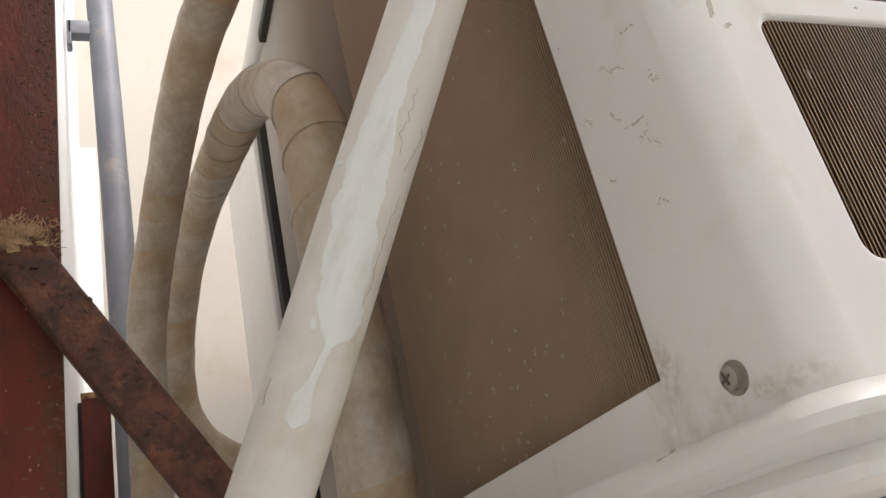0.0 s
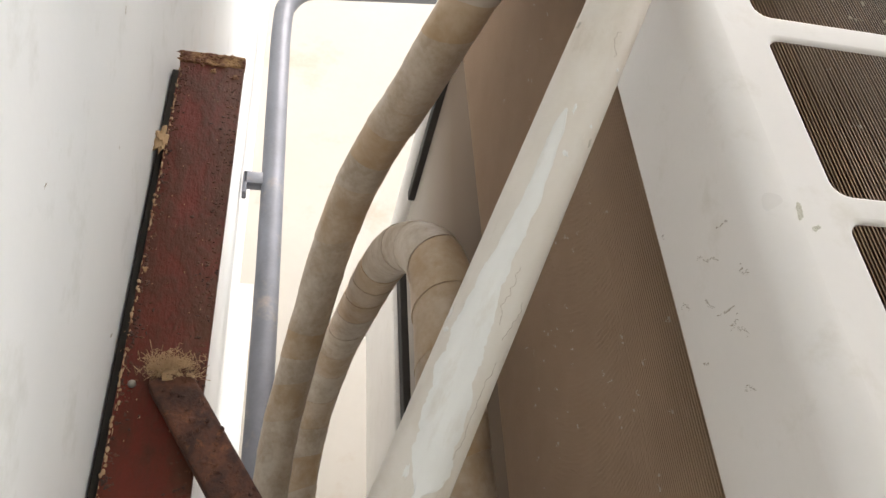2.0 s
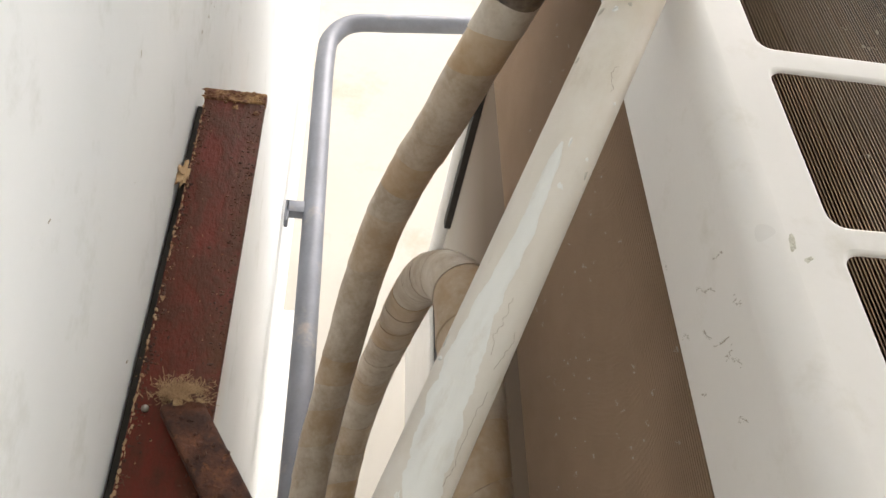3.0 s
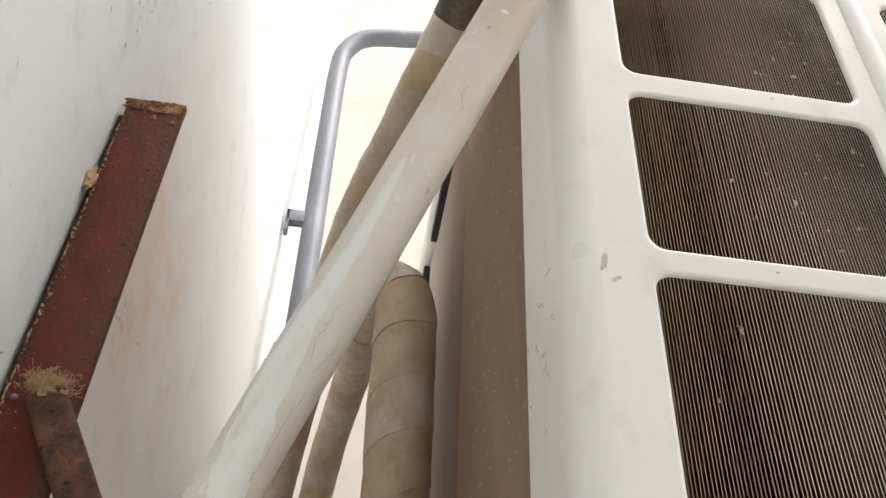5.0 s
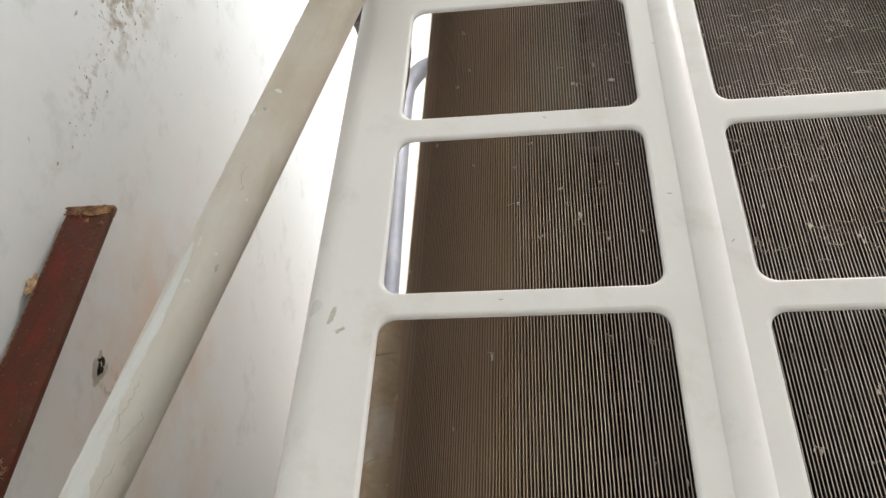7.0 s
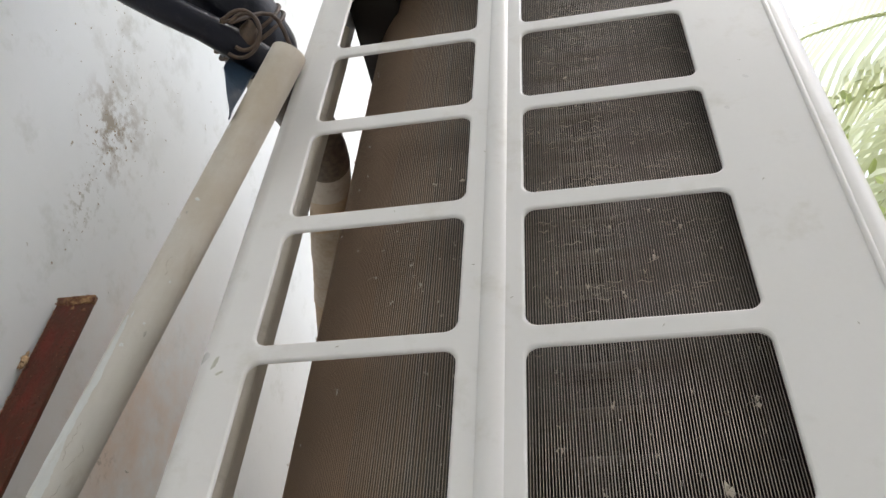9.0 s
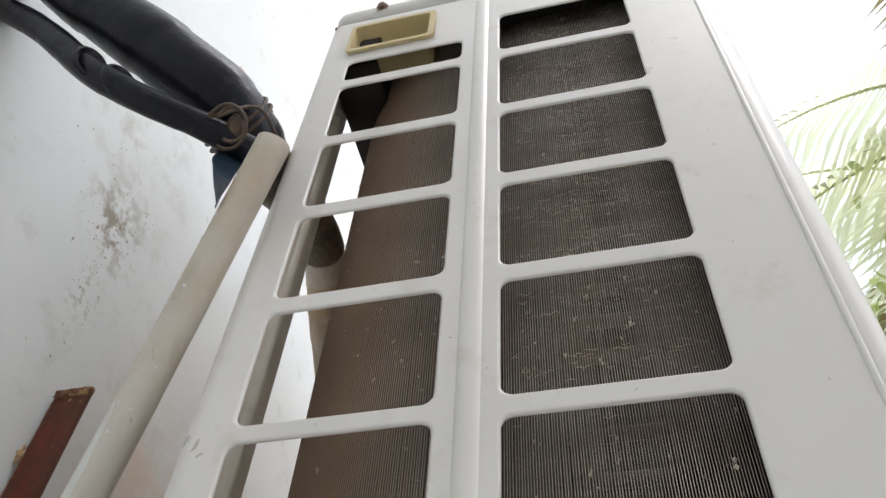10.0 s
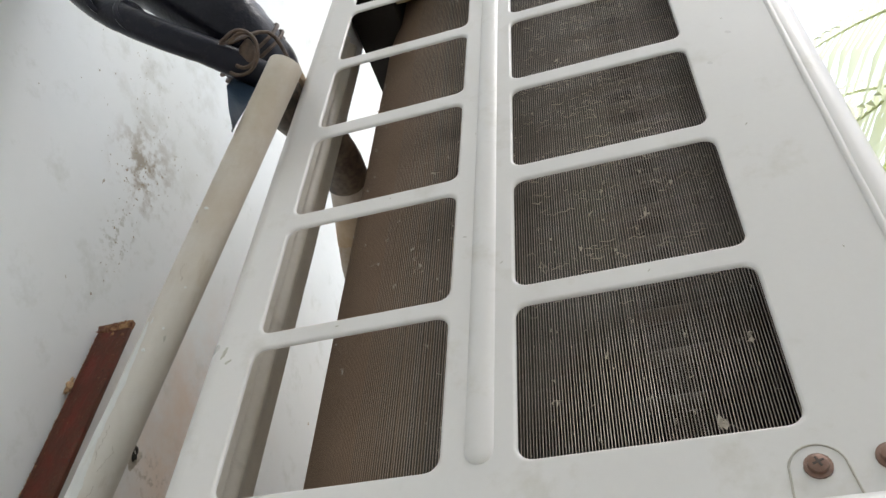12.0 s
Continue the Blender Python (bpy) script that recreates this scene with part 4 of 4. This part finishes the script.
BACKWARD, SIDEWARD, WALLWARD = (-1, 0, 0), (0, -1, 0), (1, 0, 0)
for i, (y, z, ln_, wd, tn) in enumerate(((0.134, 1.631, 0.006, 0.0008, 0.6), (0.143, 1.625, 0.007, 0.0010, 0.1), (0.148, 1.629, 0.004, 0.0009, 0.0), (0.131, 1.613, 0.004, 0.0022, 0.9),
                                         (0.150, 1.614, 0.006, 0.0012, -0.4), (0.144, 1.608, 0.009, 0.0007, 0.8), (0.1415, 1.603, 0.005, 0.0020, 0.8), (0.139, 1.599, 0.005, 0.0012, -0.6),
                                         (0.1625, 1.621, 0.005, 0.0018, 0.2), (0.143, 1.584, 0.005, 0.0016, 0.6), (0.1645, 1.650, 0.0022, 0.0028, 0.4), (0.160, 1.600, 0.003, 0.001, 0.4))):
    scratch((BACK_X - 0.00003, y, z), BACKWARD, ln_, wd, -0.5 + (tn - 0.3) * 0.5, i)
M_CHIP = material("chipped_enamel", (0.52, 0.50, 0.42), (0.28, 0.26, 0.19), 0.85, scale=500, bump=0.5)
scuff((0.1395, SIDE_Y - 0.00005, 1.6235), SIDEWARD, 0.0058, 0.0026, 1.35, 31, unit, M_CHIP, "paint_chip")
scuff((0.1425, SIDE_Y - 0.00005, 1.6175), SIDEWARD, 0.0034, 0.0018, 0.5, 32, unit, M_CHIP, "paint_chip")
for i, (x, z) in enumerate(((0.243, 1.665), (0.259, 1.645), (0.247, 1.585), (0.205, 1.7035), (0.372, 1.79), (0.365, 1.70), (0.380, 1.62), (0.246, 1.74), (0.190, 1.6265), (0.315, 1.6255), (0.36, 1.90))):
    scuff((x, SIDE_Y - 0.00004, z), SIDEWARD, 0.0014, 0.0007, i * 0.8, 50 + i, unit)
# the pressed tab round the front screw: a dark cord drawn for its shaded slit
bm = bmesh.new()
arch = [Vector((0.3415, SIDE_Y - 0.0001, 1.5285))] + [Vector((0.3500 - 0.0078 * math.cos(radians(a)), SIDE_Y - 0.0001, 1.5372 + 0.0078 * math.sin(radians(a)))) for a in range(0, 181, 12)] + [Vector((0.3590, SIDE_Y - 0.0001, 1.5280))]
sweep(bm, arch, lambda s, th: 0.00030 + 0.0002 * abs(noise.noise(Vector((s * 300, 0, 0)))), 8)
part("tab_slit", bm, M_MARK, unit, "dark slit round the screw tab")

# wall chips and the old fixing hole
for i, (y, z, a, b) in enumerate(((0.108, 1.603, 0.0022, 0.0011), (0.129, 1.684, 0.0026, 0.001), (0.157, 1.658, 0.0014, 0.0008), (0.198, 1.620, 0.003, 0.0016), (0.153, 1.848, 0.007, 0.0035), (0.164, 1.763, 0.003, 0.0012),
                                  (0.187, 1.819, 0.002, 0.0015), (0.197, 1.808, 0.004, 0.0016), (0.266, 2.016, 0.006, 0.0018), (0.169, 1.87, 0.006, 0.0025), (0.20, 1.938, 0.010, 0.0012), (0.141, 1.964, 0.004, 0.001),
                                  (0.244, 1.795, 0.0015, 0.0012), (0.335, 1.708, 0.004, 0.0028), (0.325, 1.672, 0.002, 0.001))):
    scuff((WALL_X - 0.00005, y, z), WALLWARD, a, b, 1.2 + 0.9 * i, 80 + i, wall, M_MARK, "paint_chip")
bm = bmesh.new()
blob(bm, (WALL_X - 0.0008, 0.279, 1.7035), ((0, 0.0062, 0.0018), (0, -0.0024, 0.0088), (0.0022, 0, 0)), 5, 0.5, 3)
part("plaster_rim", bm, material("crumbled_plaster", (0.62, 0.58, 0.50), (0.40, 0.34, 0.26), 0.95, scale=300, bump=0.8), wall, "crumbled plaster round an old fixing hole")
# a black lump, slightly proud, standing in for the dark of the hole
bm = bmesh.new()
blob(bm, (WALL_X + 0.0004, 0.2775, 1.7045), ((0, 0.0030, 0.0008), (0, -0.0010, 0.0052), (0.0018, 0, 0)), 6, 0.5, 3)
part("fixing_hole", bm, M_DARK, wall)

# mould specks on the wall
rng = random.Random(77)
bm = bmesh.new()
for k in range(190):
    y, z, far = (rng.gauss(0.178, 0.011), rng.gauss(1.893, 0.016), 1.0) if k < 60 else (rng.gauss(0.186, 0.008), rng.gauss(1.835, 0.028), 0.6) if k < 100 else (rng.gauss(0.172, 0.038), rng.gauss(1.945, 0.045), 0.6)
    size = far * rng.uniform(0.0003, 0.0013)
    blob(bm, (WALL_X, y, z), ((0.00012, 0, 0), (0, size * rng.uniform(0.5, 1.3), 0), (0, 0, size * rng.uniform(0.5, 1.6))), k, 1.0, 1)
tagged(part("mould_stain", bm, M_MOULD, wall, "brown mould specks"), kind="stuff")

# bracket dirt
def build_bracket_dirt():
    rng = random.Random(21)
    bm = bmesh.new()
    for k in range(14):
        blob(bm, (rng.gauss(-0.0235, 0.0035), 0.1974, 1.6095 + rng.gauss(0, 0.0016)), ((rng.uniform(0.001, 0.0022), 0, 0), (0, 0.0010, 0), (0, 0, rng.uniform(0.0005, 0.0012))), k * 3, 1.0, 2)
    for k in range(620):
        p = Vector((rng.gauss(-0.0225, 0.0036), 0.1975 + rng.uniform(-0.002, 0.004), 1.6105 + rng.gauss(0, 0.0017)))
        d = Vector((rng.uniform(-1, 1), rng.uniform(-0.6, 0.6), rng.uniform(-0.5, 1.2))).normalized() * rng.uniform(0.0012, 0.0042)
        bend = Vector((rng.uniform(-1, 1), rng.uniform(-1, 1), rng.uniform(-1, 1))) * 0.0018
        sweep(bm, [p, p + d * 0.5 + bend, p + d], 0.00008, 4, False)
    tagged(under(part("cobweb", bm, M_WEB, None, "tan dusty cobweb on the brace end"), bracket), kind="stuff")
    bm = bmesh.new()
    for k in range(300):
        z = 1.21 + 0.00178 * k + rng.uniform(-0.001, 0.001)
        if noise.noise(Vector((z * 60, 4, 0))) > -0.28:
            blob(bm, (WALL_X + 0.0036 + abs(rng.gauss(0, 0.0005)), 0.2034, z), ((rng.uniform(0.00015, 0.0006), 0, 0), (0, 0.0002, 0), (0, 0, rng.uniform(0.0003, 0.0014))), k, 0.9, 1)
    for k in range(90):
        blob(bm, (rng.uniform(WALL_X + 0.002, -0.014), 0.2035, rng.uniform(1.45, 1.74)), ((rng.uniform(0.00008, 0.0003), 0, 0), (0, 0.0001, 0), (0, 0, rng.uniform(0.0001, 0.0004))), k, 0.9, 1)
    crust = bmesh.new()
    for k in range(900):
        x = (WALL_X + 0.0040 + abs(rng.gauss(0, 0.002))) if k % 2 else (-0.0133 - abs(rng.gauss(0, 0.0036)))
        blob(crust, (x, 0.2035, rng.uniform(1.44, 1.747)), ((rng.uniform(0.0002, 0.0008), 0, 0), (0, 0.00022, 0), (0, 0, rng.uniform(0.0002, 0.0007))), k, 0.9, 1)
    tagged(under(part("rust_fleck", crust, M_BRACE, None, "brown rust flecks along the steel edges"), bracket), kind="stuff")
    tagged(under(part("flaked_edge", bm, M_FLAKE, None, "pale flaked paint along the steel edge"), bracket), kind="stuff")
    bm = bmesh.new()
    blob(bm, (WALL_X + 0.0022, 0.2025, 1.7045), ((0.0018, 0, 0.0006), (0, 0.0014, 0), (0, 0, 0.0050)), 3, 0.9, 3)
    under(part("plaster_lump", bm, M_WEB), bracket)
    bm = bmesh.new()
    for k in range(46):
        blob(bm, (rng.uniform(-0.0395, -0.0145), 0.2033, 1.7535 - abs(rng.gauss(0, 0.0035))), ((rng.uniform(0.0005, 0.002), 0, 0), (0, 0.0005, 0), (0, 0, rng.uniform(0.0004, 0.0013))), k, 0.8, 2)
    tagged(under(part("rust_scale", bm, M_RUSTEND), bracket), kind="stuff")
    bm = bmesh.new()
    for k in range(90):
        t = rng.random()
        c = Vector((-0.0235, 0.1972, 1.6085)).lerp(Vector((0.03, 0.1972, 1.523)), t) + Vector((0.84, 0, 0.54)) * rng.uniform(-0.0055, 0.0055)
        blob(bm, c, ((rng.uniform(0.0003, 0.001), 0, 0), (0, 0.0004, 0), (0, 0, rng.uniform(0.0003, 0.0012))), k, 0.8, 1)
    tagged(under(part("rust_crust", bm, M_BRACE), bracket), kind="stuff")


build_bracket_dirt()


# paint run and cracks on the pipe
M_CRACK = material("brown_hairline_crack", (0.28, 0.22, 0.16), (0.42, 0.36, 0.28), 0.9, scale=200)


def build_pipe_paint():
    turn = pipe.matrix_world.to_3x3().inverted() @ Vector((-0.066, -0.175, -0.115))
    mid = math.atan2(turn.y, turn.x)
    hand = 1 if (pipe.matrix_world.to_3x3() @ Vector((-math.sin(mid), math.cos(mid), 0))).x > 0 else -1
    shape = ((0.059, 0.0, 0.05), (0.061, 0.0, 0.26), (0.066, 0.02, 0.24), (0.070, 0.10, 0.10), (0.078, 0.22, 0.10), (0.081, 0.35, 0.42), (0.088, 0.22, 0.62), (0.098, 0.05, 0.62), (0.112, -0.15, 0.58),
             (0.125, -0.2, 0.50), (0.135, -0.25, 0.38), (0.146, -0.15, 0.30), (0.160, -0.05, 0.26), (0.172, -0.1, 0.22), (0.186, -0.15, 0.18), (0.192, -0.15, 0.04))
    bm = bmesh.new()
    rows = []
    for i in range(150):
        z = shape[0][0] + (shape[-1][0] - shape[0][0]) * i / 149
        for (z0, c0, w0), (z1, c1, w1) in zip(shape, shape[1:]):
            if z0 <= z <= z1:
                f = (z - z0) / (z1 - z0)
                c, w = c0 + (c1 - c0) * f, w0 + (w1 - w0) * f
                break
        l = c - w * (1 + 0.3 * noise.noise(Vector((z * 170, 1, 0))) + 0.14 * noise.noise(Vector((z * 700, 1, 5))))
        r = c + w * (1 + 0.3 * noise.noise(Vector((z * 170, 9, 0))) + 0.14 * noise.noise(Vector((z * 700, 9, 5))))
        row = []
        for k in range(11):
            a = mid + hand * (l + (r - l) * k / 10)
            rr = PIPE_R + (0.00006 if k in (0, 10) else 0.00028 + 0.00012 * noise.noise(Vector((z * 300, a * 3, 2))))
            row.append(bm.verts.new((math.cos(a) * rr, math.sin(a) * rr, z)))
        rows.append(row)
    for r0, r1 in zip(rows, rows[1:]):
        for k in range(10):
            bm.faces.new((r0[k], r0[k + 1], r1[k + 1], r1[k]))
    part("paint_run", bm, M_PAINT, pipe, "pale paint run")
    for seed, off, z0, z1 in ((1, 0.80, 0.082, 0.116), (2, 0.95, 0.122, 0.134), (3, 0.45, 0.125, 0.142), (4, -0.95, 0.062, 0.068), (6, 0.5, 0.215, 0.224)):
        bm = bmesh.new()
        pts = []
        for k in range(50):
            z = z0 + (z1 - z0) * k / 49
            a = mid + hand * (off + 0.34 * noise.noise(Vector((z * 110, seed, 0))) + 0.13 * noise.noise(Vector((z * 520, seed, 3))))
            pts.append(Vector((math.cos(a) * (PIPE_R + 0.00005), math.sin(a) * (PIPE_R + 0.00005), z)))
        sweep(bm, pts, lambda s, th: 0.00005 + 0.00005 * abs(noise.noise(Vector((s * 900, 0, 0)))), 5)
        part("crack", bm, M_CRACK, pipe)
    rng = random.Random(8)
    for k in range(16):
        a, z = mid + rng.uniform(-1.2, 1.2), rng.uniform(0.05, 0.33)
        bm = bmesh.new()
        n = Vector((math.cos(a), math.sin(a), 0))
        blob(bm, n * PIPE_R + Vector((0, 0, z)), (n.cross(Vector((0, 0, 1))) * rng.uniform(0.0004, 0.0013), Vector((0, 0, rng.uniform(0.0004, 0.0016))), n * 0.0003), k, 0.8, 2)
        part("paint_fleck", bm, M_PAINT if k % 3 else M_MARK, pipe)


build_pipe_paint()


# dust fluff caught on the fins
def build_fluff():
    rng = random.Random(5)
    spots = [(0.328, 1.569, 3), (0.345, 1.603, 2.4), (0.306, 1.592, 1.2), (0.296, 1.598, 1), (0.319, 1.677, 2.2), (0.304, 1.657, 1.6), (0.288, 1.664, 1.6), (0.287, 1.823, 1.8), (0.33, 1.695, 1.5), (0.275, 1.732, 1.4),
             (0.195, 1.68, 1.8), (0.216, 1.672, 1.6), (0.225, 1.662, 1.4), (0.233, 1.745, 3), (0.225, 1.756, 2), (0.186, 1.618, 1), (0.175, 1.595, 1)]
    for k in range(330):
        s = rng.uniform(0.035, 0.17) if k % 5 < 3 else rng.uniform(0.04, 0.36)
        p, o = coil_place(s)
        spots.append((None, p + o * 0.0003, o, rng.uniform(1.56, 2.0), rng.uniform(0.2, 0.6) * (1.6 if rng.random() < 0.15 else 1)))
    for k in range(110):
        p, o = coil_place(rng.uniform(0.30, 0.42))
        spots.append((None, p + o * 0.0003, o, 1.545 + 0.35 * rng.random() ** 1.8, rng.uniform(0.2, 0.6)))
    bm = bmesh.new()
    for i, sp in enumerate(spots):
        if sp[0] is not None:
            p, o, z, size = Vector((sp[0], COIL_Y - 0.0004, 0)), Vector((0, -1, 0)), sp[1], sp[2] * 0.62
        else:
            _, p, o, z, size = sp
        side = Vector((-o.y, o.x, 0))
        c = p + Vector((0, 0, z))
        for j in range(rng.randint(1, 3)):
            q = c + side * rng.gauss(0, 0.0007 * size) + Vector((0, 0, rng.gauss(0, 0.0012 * size)))
            blob(bm, q, (side * rng.uniform(0.0003, 0.0007) * size, Vector((0, 0, rng.uniform(0.0004, 0.0016) * size)), o * 0.0004), i + j, 1.0, 1)
        if rng.random() < 0.5:
            d = (side * rng.uniform(-1, 1) + Vector((0, 0, rng.uniform(-1, 1)))).normalized() * 0.004 * size
            sweep(bm, [c, c + d * 0.5 + o * 0.001 + side * rng.uniform(-0.0015, 0.0015), c + d], 0.00011, 4, False)
    for k in range(620):
        z = rng.choice((1.64, 1.66, 1.70, 1.725, 1.735, 1.765, 1.775, 1.80, 1.838, 1.862, 1.893, 1.925, 1.944, 1.968, 1.985, 2.0)) + rng.gauss(0, 0.006)
        p, o = coil_place(rng.uniform(0.04, 0.128))
        side = Vector((-o.y, o.x, 0))
        c = p + o * 0.0003 + Vector((0, 0, z))
        reach = rng.uniform(0.0006, 0.0034)
        sweep(bm, [c - side * reach, c - side * reach * 0.3 + Vector((0, 0, rng.gauss(0, 0.0012))), c + side * reach * 0.4 + Vector((0, 0, rng.gauss(0, 0.0012))), c + side * reach], rng.uniform(0.00004, 0.00016), 5, False)
    tagged(part("dust_fluff", bm, M_FLUFF, unit, "grey lint and dust caught on the fins"), kind="stuff")


build_fluff()
